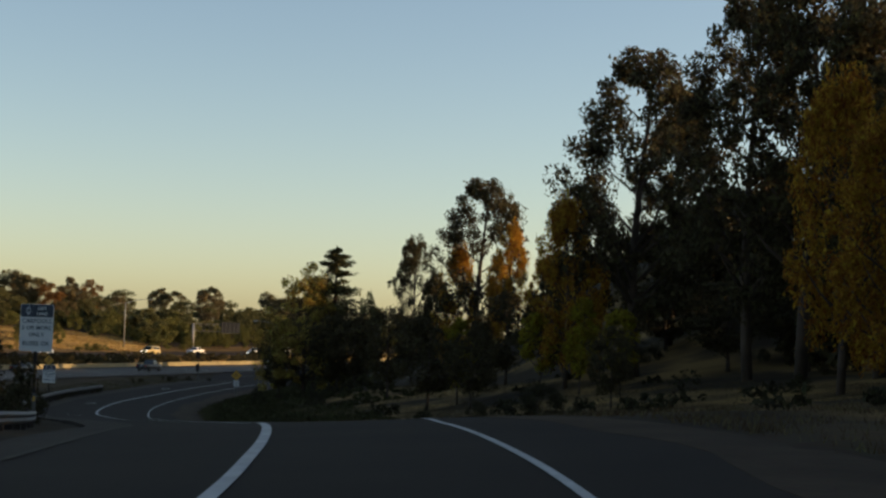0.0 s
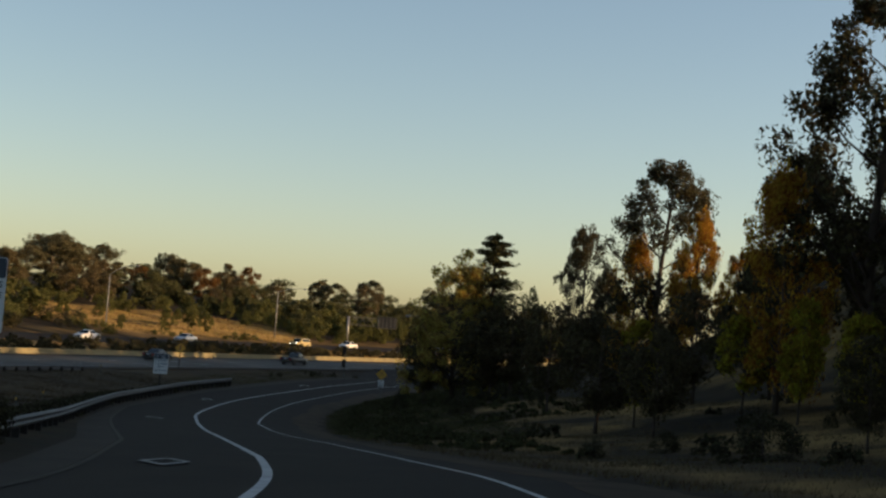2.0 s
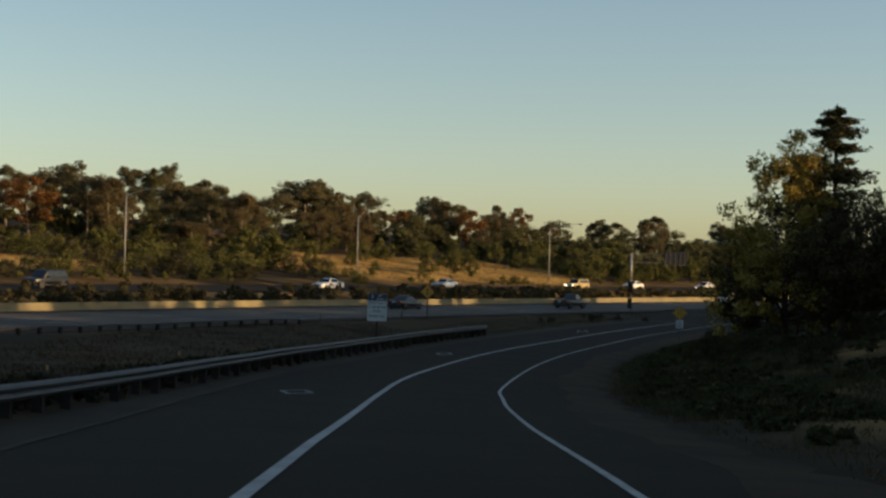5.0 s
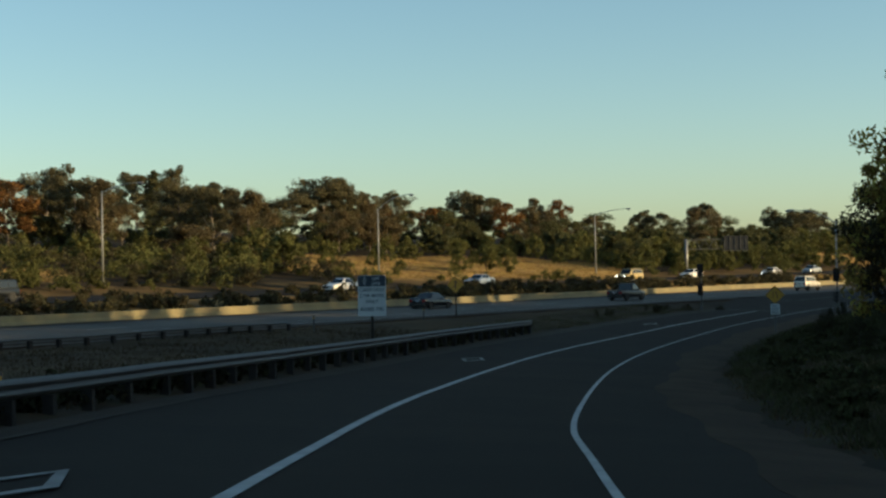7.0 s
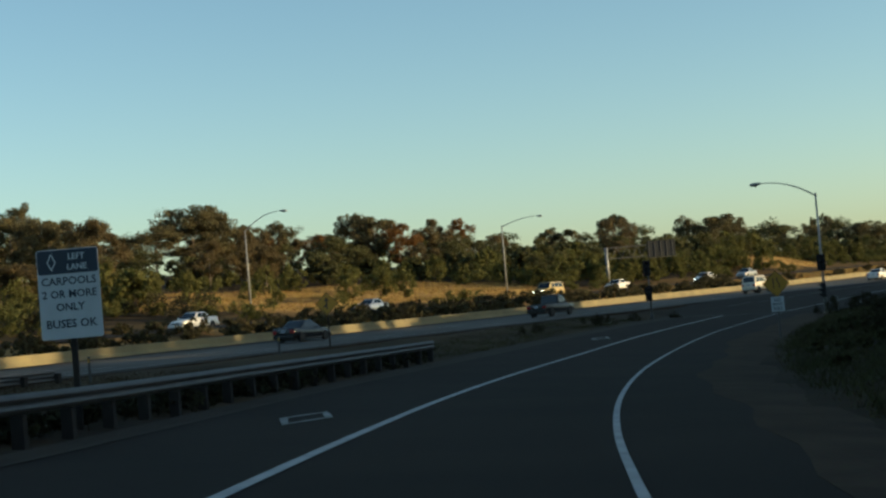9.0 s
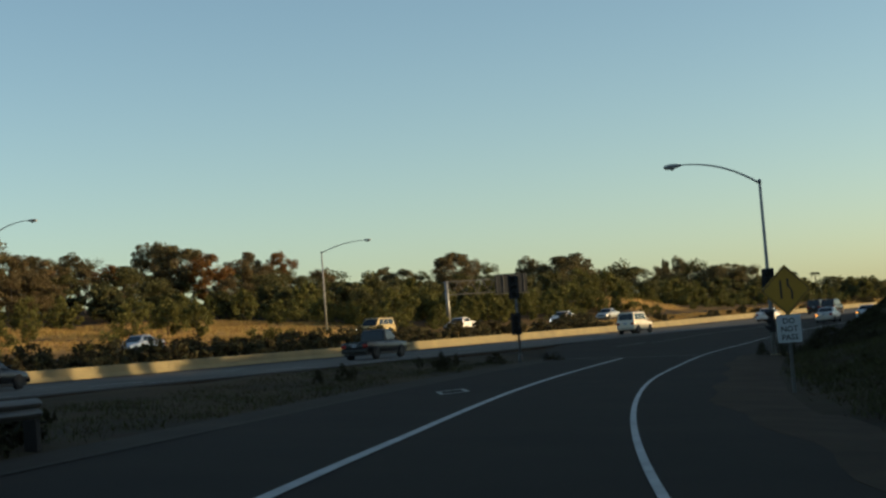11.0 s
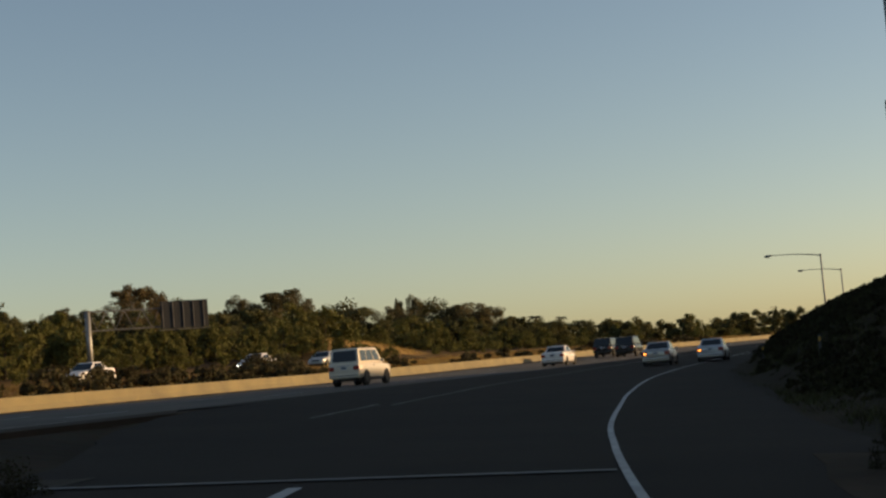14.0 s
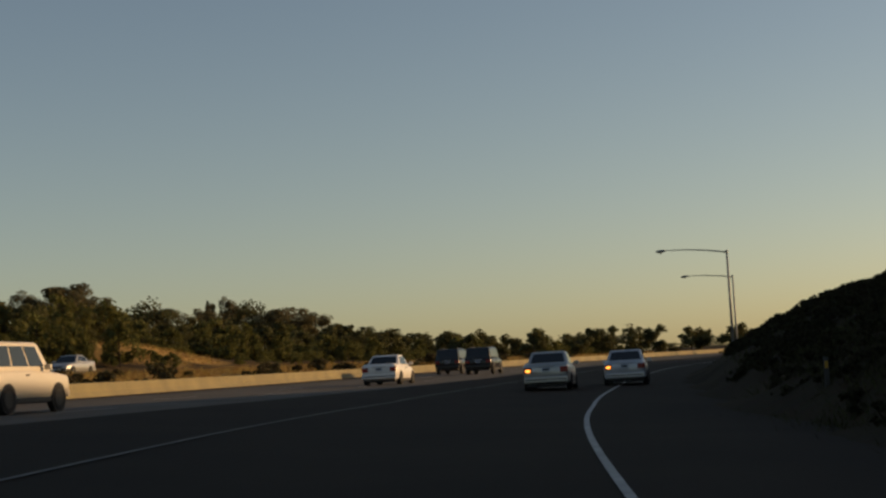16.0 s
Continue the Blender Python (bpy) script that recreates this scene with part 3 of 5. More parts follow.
# ---------------------------------------------------------------- plants
def leaf_cloud(rng, centres, radii, per, size, stretch=1.6, droop=0.0, flat=0.8, facing=0.9):
    """Three-cornered leaf sprays scattered in uneven clumps, turned mostly outwards."""
    vs = []
    for c, r in zip(centres, radii):
        n = max(4, int(per * rng.uniform(0.7, 1.3)))
        d = rng.normal(size=(n, 3))
        d /= np.linalg.norm(d, axis=1)[:, None]
        out = d.copy()
        d *= (rng.uniform(0.15, 1, n) ** 0.4)[:, None] * r
        d[:, 2] *= flat
        p = np.asarray(c) + d
        if droop:
            p[:, 2] -= droop * rng.uniform(0, 1, n) ** 2 * r * 2
        nrm = out * facing + rng.normal(size=(n, 3)) * 0.55
        a = rng.normal(size=(n, 3))
        a[:, 2] -= droop * 3
        b = np.cross(nrm, a)
        b /= np.linalg.norm(b, axis=1)[:, None] + 1e-9
        a = np.cross(b, nrm)
        a /= np.linalg.norm(a, axis=1)[:, None] + 1e-9
        s = size * rng.uniform(0.6, 1.4, n)[:, None]
        a, b = a * s * stretch / 2, b * s / 2
        vs.append(np.stack([p - a - b * 0.3, p + b + a * 0.1, p + a - b * 0.4], 1).reshape(-1, 3))
    return np.concatenate(vs)


def cloud_mesh(name, verts, mat):
    n = len(verts) // 3
    me = bpy.data.meshes.new(name)
    me.vertices.add(len(verts))
    me.vertices.foreach_set("co", verts.astype(np.float32).ravel())
    me.loops.add(n * 3)
    me.polygons.add(n)
    me.loops.foreach_set("vertex_index", np.arange(n * 3))
    me.polygons.foreach_set("loop_start", np.arange(0, n * 3, 3))
    me.update(calc_edges=True)
    me.materials.append(mat)
    return me


def tree(name, seed, height, width, label, leaf_mat, bark_mat, crown_from=0.35, shape="round", clumps=60, per=40,
         leaf_size=0.45, clump=0.13, droop=0.0, trunk=0.018, lean=0.04, limbs=9, bare=0.0, category="tree", lobe=0.0):
    """A tapered trunk with limbs, and a crown of leafy clumps round the limb ends."""
    rng = np.random.default_rng(seed)
    root = thing(name, label, category)
    top = height * (0.89 if shape == "tall" else 0.82)
    bend = rng.normal(size=2) * lean * height
    path = [Vector((bend[0] * t * t + 0.01 * height * math.sin(5 * t + seed), bend[1] * t * t, top * t)) for t in np.linspace(0, 1, 9)]
    r0 = trunk * height
    verts, faces = tube_data(path, [r0 * (1 - 0.88 * k / 8) + 0.01 for k in range(9)], 7)
    ends = []

    def profile(t):
        if shape == "round":
            return math.sqrt(max(0.05, 1 - (2 * t - 1) ** 2))
        if shape == "dome":
            return math.sqrt(max(0.04, 1 - t * t)) * (0.75 + 0.25 * min(1, t * 5))
        if shape == "spire":
            return max(0.05, (1 - t) ** 0.8)
        if shape == "cone":
            return max(0.08, (1 - t) ** 0.6) * (0.8 + 0.2 * min(1, t * 6))
        if shape == "umbrella":
            return 0.45 + 0.55 * math.sin(math.pi * min(1, t * 0.8 + 0.15))
        return (0.5 + 0.5 * math.sin(math.pi * (t * 0.9 + 0.1))) * (1 - 0.55 * t ** 3)

    z0, z1 = crown_from * height, height
    for k in range(limbs):
        t = (k + rng.uniform(0.1, 0.9)) / limbs
        ang = k * 2.4 + rng.uniform(-0.4, 0.4)
        zt = z0 + (z1 - z0) * (0.12 + 0.8 * t)
        reach = width / 2 * profile(t) * rng.uniform(0.55, 0.9)
        start = max(0.12 * height, zt - reach * (0.9 if shape != "spire" else 0.1) - 0.04 * height)
        f = min(start / top, 0.97) * 8
        a = path[int(f)].lerp(path[min(int(f) + 1, 8)], f - int(f))
        e = Vector((a.x + math.cos(ang) * reach, a.y + math.sin(ang) * reach, zt))
        mid = a.lerp(e, 0.5) + Vector((0, 0, -0.12 * reach))
        rl = r0 * (1 - 0.85 * start / top) * 0.55
        tube_data([a, mid, e], [rl, rl * 0.6, max(0.012, rl * 0.2)], 5, verts, faces)
        ends += [e, mid.lerp(e, 0.6)]
    piece("trunk", verts, faces, bark_mat, root, smooth=True)
    cs, rs = [], []
    if lobe:
        # rounded masses of foliage round the limb ends, with gaps between them
        heads = [np.array(e) for e in ends[::2]] + [np.array(path[-1]) + [0, 0, height * 0.06]]
        while len(heads) < limbs * 1.5:
            t, ang = rng.uniform(0.1, 0.9), rng.uniform(0, 6.28)
            rad = width / 2 * profile(t) * rng.uniform(0.3, 0.75)
            heads.append(np.array([path[5].x + math.cos(ang) * rad, path[5].y + math.sin(ang) * rad, z0 + (z1 - z0) * t]))
        sizes = [width * lobe * rng.uniform(0.7, 1.25) for _ in heads]
        for k in range(clumps):
            h, R = heads[k % len(heads)], sizes[k % len(heads)]
            d = rng.normal(size=3)
            d /= np.linalg.norm(d)
            d[2] = d[2] * 0.75 + 0.12
            c = h + d * R * rng.uniform(0.45, 0.8)
            c[2] = max(c[2], R * 0.2)
            cs.append(c)
            rs.append(R * rng.uniform(0.38, 0.6))
    else:
        for k in range(clumps):
            if k < len(ends):
                c = ends[k]
                c = np.array(c) + rng.normal(size=3) * 0.03 * width
            else:
                t = rng.uniform(0, 1)
                ang, rad = rng.uniform(0, 2 * math.pi), width / 2 * profile(t) * rng.uniform(0.35, 1.0) ** 0.6
                f = min((z0 + (z1 - z0) * t) / top, 0.99) * 8
                a = path[int(f)]
                c = np.array([a.x + math.cos(ang) * rad * 0.86, a.y + math.sin(ang) * rad * 0.86, z0 + (z1 - z0) * t * 0.95])
                if bare and noise.noise(Vector(c) * (2.2 / width)) > 1 - bare - 0.75:
                    continue
            cs.append(c)
            rs.append(width * clump * rng.uniform(0.6, 1.35))
    piece_mesh = cloud_mesh("crown", leaf_cloud(rng, cs, rs, per, leaf_size, 1.7, droop), leaf_mat)
    crown = new("crown", piece_mesh)
    crown.parent = root
    root["natural"] = [height, width]
    return root


class Stand:
    """Places one kind of plant again and again, taking turns among its variants."""

    def __init__(self, protos, group):
        self.protos, self.group, self.used = protos, group, 0

    def put(self, x, y, top, width, turn, sink=0.1):
        """Stands the next plant on the ground at x, y; top: the height of its tip above datum."""
        p = self.protos[self.used % len(self.protos)]
        h, w = p["natural"]
        z = ground_at(x, y) - sink
        tall = max(0.6, top - z)
        if self.used < len(self.protos):
            ob = p
        else:
            p0 = p.scale.copy()
            p.scale = (1, 1, 1)
            ob = copy_thing(p, Matrix.Identity(4))
            p.scale = p0
        ob.matrix_basis = Matrix.Translation((x, y, z)) @ Matrix.Rotation(turn, 4, "Z") @ Matrix.Diagonal((width / w, width / w, tall / h, 1))
        tagged(ob, group=self.group)
        self.used += 1
        return ob

    def put_all(self, rows, wider=1.0):
        for x, y, top, width in rows:
            self.put(x, y, top, width * wider, random.uniform(0, 6.28))


GUM_TALL = Stand([tree("eucalyptus_tree", s, 20, 9, "tall dark eucalyptus with drooping grey-green leaves on a dry bank", M_GUM, M_BARK, 0.2, "tall", 215, 120, 0.185, 0.074, 0.7, 0.013, 0.012, 30, 0.2)
                  for s in (3, 11, 27)], "tall eucalyptus by the ramp")
GUM_RUST = Stand([tree("eucalyptus_tree", s, 16, 8, "eucalyptus with rusty orange hanging leaves by the ramp", M_GUM_RUST, M_BARK, 0.16, "tall", 160, 140, 0.17, 0.08, 0.9, 0.014, 0.015, 22, 0.22)
                  for s in (5, 19)], "rusty eucalyptus by the ramp")
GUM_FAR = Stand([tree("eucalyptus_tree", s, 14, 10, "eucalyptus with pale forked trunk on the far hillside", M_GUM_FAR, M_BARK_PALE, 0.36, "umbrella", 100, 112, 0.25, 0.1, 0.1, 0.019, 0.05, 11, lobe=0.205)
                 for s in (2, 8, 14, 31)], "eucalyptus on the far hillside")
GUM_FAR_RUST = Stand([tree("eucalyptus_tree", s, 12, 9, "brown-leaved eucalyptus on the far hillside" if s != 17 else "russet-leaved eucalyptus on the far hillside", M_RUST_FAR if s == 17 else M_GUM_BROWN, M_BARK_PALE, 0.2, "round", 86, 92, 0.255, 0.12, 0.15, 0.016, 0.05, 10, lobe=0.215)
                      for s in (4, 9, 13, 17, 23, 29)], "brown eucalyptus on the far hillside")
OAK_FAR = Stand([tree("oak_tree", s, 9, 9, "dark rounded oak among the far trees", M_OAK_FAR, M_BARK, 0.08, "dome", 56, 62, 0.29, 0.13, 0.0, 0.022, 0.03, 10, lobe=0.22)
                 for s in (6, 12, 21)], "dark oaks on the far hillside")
BUSH = Stand([tree("bush", s, 3, 4, "olive green bush on dry grass", M_BUSH, M_BARK, 0.02, "dome", 34, 36, 0.23, 0.17, 0.0, 0.02, 0.02, 7, category="bush", lobe=0.25)
              for s in (41, 42, 43)], "bushes on the far hillside")
BRUSH = Stand([tree("bush", s, 2, 3.4, "dark scrubby bush on the roadside bank", M_BRUSH, M_BARK, 0.0, "dome", 40, 75, 0.085, 0.14, 0.0, 0.02, 0.02, 6, category="bush")
               for s in (51, 52, 53)], "dark scrub by the roads")
SAPLING = Stand([tree("young_tree", s, 5, 3, "young tree with sunlit yellow-green leaves", M_FRESH, M_BARK, 0.25, "round", 60, 60, 0.14, 0.13, 0.2, 0.014, 0.03, 8)
                 for s in (61, 62)], "young trees on the bank")
# coarse trees added out of view, only to cast shade on the roads
SHADE_BELT = Stand([tree("oak_tree", s, 12, 9, "dense dark tree added out of view to shade the roads", M_OAK, M_BARK, 0.05, "tall", 60, 26, 0.7, 0.14, 0.0, 0.018, 0.03, 10)
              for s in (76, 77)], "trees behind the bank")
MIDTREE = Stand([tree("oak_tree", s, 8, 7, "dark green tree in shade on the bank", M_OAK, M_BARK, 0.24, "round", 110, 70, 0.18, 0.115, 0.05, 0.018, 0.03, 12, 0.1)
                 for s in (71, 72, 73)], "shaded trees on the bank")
SYCAMORE = Stand([tree("sycamore_tree", 81, 13, 12, "broad tree with olive leaves coloured as if in golden sun beside the ramp", M_SYC, M_BARK, 0.06, "cone", 270, 95, 0.165, 0.052, 0.15, 0.018, 0.02, 44, 0.3)], "broad trees by the ramp")


def conifer(name, seed, height, width, label):
    """A straight trunk with whorls of drooping boughs, their tips turned up."""
    rng = np.random.default_rng(seed)
    root = thing(name, label, "tree")
    verts, faces = tube_data([(0, 0, 0), (0, 0, height * 0.5), (0, 0, height * 0.98)], [0.2, 0.12, 0.02], 7)
    cs, rs = [], []
    levels = 27
    for k in range(levels):
        t = k / (levels - 1)
        for m in range(6):
            tz = abs(t + rng.normal() * 0.045)
            tz = 2 - tz if tz > 1 else tz
            z = height * (0.08 + 0.88 * tz)
            ang = m * 1.05 + k * 0.7 + rng.uniform(-0.25, 0.25)
            reach = width / 2 * (1 - tz) ** 0.6 * rng.uniform(0.3, 1.25) + 0.12
            tip = Vector((math.cos(ang) * reach, math.sin(ang) * reach, z - 0.12 * reach))
            mid = Vector((tip.x * 0.55, tip.y * 0.55, z - 0.16 * reach))
            tube_data([(0, 0, z), mid, tip], [0.035, 0.025, 0.01], 4, verts, faces)
            for f in (0.35, 0.6, 0.8, 1.0):
                p = Vector((0, 0, z)).lerp(mid, f * 1.8) if f < 0.55 else mid.lerp(tip, (f - 0.55) / 0.45)
                cs.append(np.array(p) + rng.normal(size=3) * 0.05)
                rs.append(0.2 + 0.24 * reach)
    piece("trunk", verts, faces, M_BARK, root, smooth=True)
    crown = new("crown", cloud_mesh("crown", leaf_cloud(rng, cs, rs, 20, 0.155, 1.8, 0.1, 0.7), M_SPRUCE))
    crown.parent = root
    root["natural"] = [height, width]
    return root


SPRUCE = Stand([conifer("conifer_tree", s, 16, 5.5, "dark conifer with layered branches") for s in (91, 92)], "conifers")


def palm(name, label):
    rng = np.random.default_rng(7)
    root = thing(name, label, "palm tree")
    tube("trunk", [(0, 0, 0), (0.15, 0.1, 6), (0.1, 0.2, 12)], [0.3, 0.2, 0.17], M_BARK, root, 7)
    vs = []
    for k in range(26):
        ang, up = k * 2.4, rng.uniform(-0.5, 1.1)
        d = np.array([math.cos(ang), math.sin(ang), 0])
        side = np.array([-d[1], d[0], 0])
        for j in range(7):
            t = j / 7
            p = np.array([0.1, 0.2, 12.0]) + d * 2.3 * t + np.array([0, 0, up * 1.6 * t - 1.9 * t * t])
            w = 0.3 * (1 - t) + 0.06
            q = p + d * 0.45 + np.array([0, 0, 0.1])
            for s in (-1, 1):
                e, g = p + side * w * s - [0, 0, w * 0.6], q + side * w * s - [0, 0, w * 0.6]
                vs += [np.array([e, p, q]), np.array([e, q, g])]
    crown = new("crown", cloud_mesh("crown", np.concatenate(vs), M_PALM))
    crown.parent = root
    root["natural"] = [13, 4.6]
    return root


PALM = Stand([palm("palm_tree", "tall palm standing above the distant trees")], "palms in the distance")

random.seed(4)
GUM_FAR.put_all([
    (-165.7, 333.7, 19.7, 7.0), (-153.4, 335.6, 18.4, 9.5), (-148.7, 341.7, 19.3, 8.7), (-146.6, 350.8, 22.4, 11.6), (-145.5, 357.0, 20.6, 5.5),
    (-160.7, 394.2, 19.3, 5.3), (-174.3, 445.2, 24.7, 8.8), (-138.4, 398.6, 21.9, 6.3), (-131.0, 390.8, 20.7, 8.0), (-86.7, 500.0, 19.6, 12.2),
    (-66.3, 532.6, 16.2, 8.8), (-53.4, 523.5, 15.5, 10.0)], 1.15)
GUM_FAR.put_all([
    (-168.1, 272.4, 19.7, 10.1), (-165.7, 280.5, 20.1, 7.5), (-161.9, 289.4, 21.1, 8.6), (-149.8, 279.6, 18.9, 7.2), (-140.2, 291.5, 18.4, 6.4),
    (-133.5, 289.6, 17.6, 7.2), (-101.0, 554.6, 21.9, 9.3), (-91.3, 556.3, 21.2, 10.4), (-78.7, 548.0, 18.0, 10.6), (-67.3, 544.1, 18.6, 2.6),
    (-63.3, 546.4, 18.6, 5.2), (-49.0, 590.0, 17.2, 6.6)], 1.15)
GUM_FAR_RUST.put_all([
    (-159.5, 332.9, 17.4, 6.0), (-126.6, 408.4, 18.5, 8.5), (-97.9, 444.2, 18.9, 7.0), (-154.1, 270.4, 17.9, 7.9), (-144.2, 277.3, 17.9, 7.0),
    (-129.5, 276.9, 11.7, 7.6), (-126.9, 287.6, 16.5, 6.1)], 1.15)
OAK_FAR.put_all([
    (-149.3, 410.4, 19.3, 11.0), (-124.8, 419.5, 16.7, 5.5), (-140.1, 498.5, 20.3, 13.2), (-123.3, 472.1, 14.3, 9.0), (-120.9, 503.6, 16.5, 9.7),
    (-96.1, 457.8, 16.9, 7.2), (-95.2, 488.5, 15.0, 10.5), (-77.3, 531.5, 17.7, 13.2), (-59.9, 523.1, 16.8, 8.6), (-57.0, 559.8, 16.2, 7.7),
    (-53.0, 569.9, 15.1, 6.8)], 1.1)
OAK_FAR.put_all([
    (-41.2, 590.1, 13.1, 9.7), (-26.5, 619.6, 13.1, 10.5), (-13.1, 638.8, 11.6, 8.3), (-3.3, 658.0, 10.3, 4.7), (8.3, 676.8, 9.7, 6.1),
    (24.2, 684.6, 8.9, 11.0), (55.5, 719.4, 9.0, 10.3), (61.7, 728.3, 8.1, 10.5), (70.0, 726.3, 8.6, 8.8), (-23.6, 201.9, 12.7, 3.4)], 1.1)
SPRUCE.put_all([(-23.7, 173.7, 17.2, 9.0), (-162.2, 319.1, 23.1, 6.0), (0.8, 657.5, 11.0, 5.3), (64.3, 717.4, 11.4, 2.8)])
PALM.put_all([(-37.0, 650.0, 16.8, 5.0), (-29.8, 655.0, 16.2, 3.6)])
BRUSH.put_all([(-41.4, 239.9, 0.85, 0.7), (-38.6, 239.0, 1.2, 2.4), (-36.9, 238.0, 1.3, 2.6), (-38.2, 242.6, 1.4, 2.4), (-18.9, 66.0, 7.2, 3.4), (-21.0, 65.2, 7.0, 3.6), (-20.2, 72.0, 5.6, 2.4),
               (-53.6, 236.8, 1.25, 1.3), (-51.4, 240.6, 1.1, 1.2), (-55.2, 233.5, 1.0, 1.1), (-40.2, 238.4, 1.3, 1.3)])
BUSH.put_all([(-66.0, 410.0, 7.4, 2.2), (-60.5, 398.0, 5.6, 1.8), (-70.0, 424.0, 7.2, 2.6), (-63.5, 418.0, 6.6, 2.0), (-58.0, 388.0, 5.2, 2.2), (-67.0, 402.0, 7.6, 2.4)])
SYCAMORE.put_all([(-26.3, 171.4, 15.3, 12.5)])
GUM_TALL.put_all([
    (8.9, 101.7, 28.7, 9.6), (11.0, 95.4, 28.9, 10.5), (13.6, 90.9, 25.8, 10), (3.7, 117.2, 28.2, 11.5), (7.0, 130.0, 26.3, 8.6), (0.3, 122.3, 20.0, 6.5),
    (-9.3, 177.1, 26.0, 11.0), (-17.7, 194.5, 21.0, 6.2), (-14.9, 192.8, 16.2, 4.6)], 1.1)
GUM_RUST.put_all([(10.6, 83.2, 20.0, 6.0), (11.3, 77.0, 17.8, 6.0), (-0.6, 116.3, 17.7, 5.4), (-5.9, 168.2, 20.1, 4.9), (-11.6, 178.0, 18.4, 5.3), (-2.8, 168.3, 16.4, 3.8)], 1.1)
MIDTREE.put_all([
    (-14.2, 137.6, 10.1, 4.0), (-9.3, 116.0, 9.2, 4.7), (-6.0, 106.2, 8.3, 2.9), (-5.0, 136.2, 11.4, 5.6), (-0.7, 126.3, 10.8, 4.7), (1.3, 88.3, 8.5, 2.2),
    (6.4, 128.0, 12.3, 6.0), (9.1, 112.7, 12.4, 5.6), (13.4, 117.2, 13.1, 5.9), (15.9, 111.7, 12.6, 5.6), (-20.6, 167.0, 10.0, 5.5), (-27.3, 184.3, 13.5, 6.8),
    (-22.4, 167.8, 10.0, 6.4), (-28.7, 171.0, 8.3, 4.6)], 1.15)
SAPLING.put_all([(-7.5, 118.1, 9.2, 2.2), (-2.2, 118.3, 9.9, 2.6), (0.2, 110.3, 10.5, 2.0), (2.3, 104.2, 9.8, 1.9)], 1.2)


def scatter(stand, count, i0, i1, point, u0, u1, low, high, wide, keep=None):
    """Plants along an alignment, between two offsets to its left."""
    for _ in range(count):
        i, u = random.randint(i0, i1), random.uniform(u0, u1)
        p = point(i, u)
        if keep and not keep(p.x, p.y):
            continue
        h = random.uniform(low, high)
        stand.put(p.x, p.y, ground_at(p.x, p.y) + h, h * random.uniform(*wide), random.uniform(0, 6.28))


def off_meadow(x, y):
    """Outside the open golden slopes."""
    return not in_meadow(x, y)


fy = lambda v: near_y(FREE, v)
ry = lambda v: near_y(RAMP, v)


def scrub(name, seed, count, i0, i1, curve, tan, u0, u1, low, high, wide, mat, label, per=12, leaves=26, size=0.2, keep=None):
    """Low bushes beyond counting, joined in one object."""
    rng = np.random.default_rng(seed)
    i, u = rng.integers(i0, i1, count), rng.uniform(u0, u1, count)
    x, y = curve[i, 0] - tan[i, 1] * u, curve[i, 1] + tan[i, 0] * u
    if keep:
        ok = np.array([keep(a, b) for a, b in zip(x, y)])
        x, y, count = x[ok], y[ok], int(ok.sum())
    z = ground_height(x, y)
    h = rng.uniform(low, high, count)
    w = h * rng.uniform(*wide, count)
    cs, rs = [], []
    for a, b, c, hh, ww in zip(x, y, z, h, w):
        for _ in range(per):
            ang, rad, t = rng.uniform(0, 6.28), rng.uniform(0, 1) ** 0.5, rng.uniform(0.1, 0.9)
            rad *= ww / 2 * math.sqrt(1 - t * t)
            cs.append((a + math.cos(ang) * rad, b + math.sin(ang) * rad, c + hh * t))
            rs.append(0.28 * hh)
    tagged(new(name, cloud_mesh(name, leaf_cloud(rng, cs, rs, leaves, size, 1.6), mat)), label, "scrub", kind="stuff")


def far_woods(seed, count, i0, i1, curve, tan, u0, u1, low, high, wide, mat, label, keep=None):
    """Trees too far and too close together to count: rounded masses of foliage on short trunks, crowns and trunks joined."""
    rng = np.random.default_rng(seed)
    cs, rs, tv, tf = [], [], [], []
    for _ in range(count):
        i, u = rng.integers(i0, i1), rng.uniform(u0, u1)
        x, y = curve[i, 0] - tan[i, 1] * u, curve[i, 1] + tan[i, 0] * u
        h = rng.uniform(low, high)
        w = h * rng.uniform(*wide)
        if keep and not keep(x, y):
            continue
        z = ground_at(x, y)
        tube_data([(x, y, z - 0.2), (x + rng.normal() * 0.2, y, z + h * 0.4), (x, y, z + h * 0.75)], [0.03 * h, 0.022 * h, 0.008 * h], 5, tv, tf)
        for _ in range(10):
            t, ang = rng.uniform(0.15, 0.85), rng.uniform(0, 6.28)
            rad = w / 2 * math.sqrt(1 - (t - 0.3) ** 2) * rng.uniform(0.2, 0.8)
            head, big = np.array([x + math.cos(ang) * rad, y + math.sin(ang) * rad, z + h * t]), w * rng.uniform(0.14, 0.25)
            for _ in range(5):
                d = rng.normal(size=3)
                d *= big * rng.uniform(0.4, 0.8) / np.linalg.norm(d)
                cs.append(head + d * np.array([1, 1, 0.75]))
                rs.append(big * rng.uniform(0.4, 0.6))
    tagged(new("far_woods", cloud_mesh("far_woods", leaf_cloud(rng, cs, rs, 46, 0.33, 1.7), mat)), label, "woods", kind="stuff")
    tagged(piece("far_trunks", tv, tf, M_BARK, None, "", True), "short dark trunks of the far woods", "tree trunks", kind="stuff")


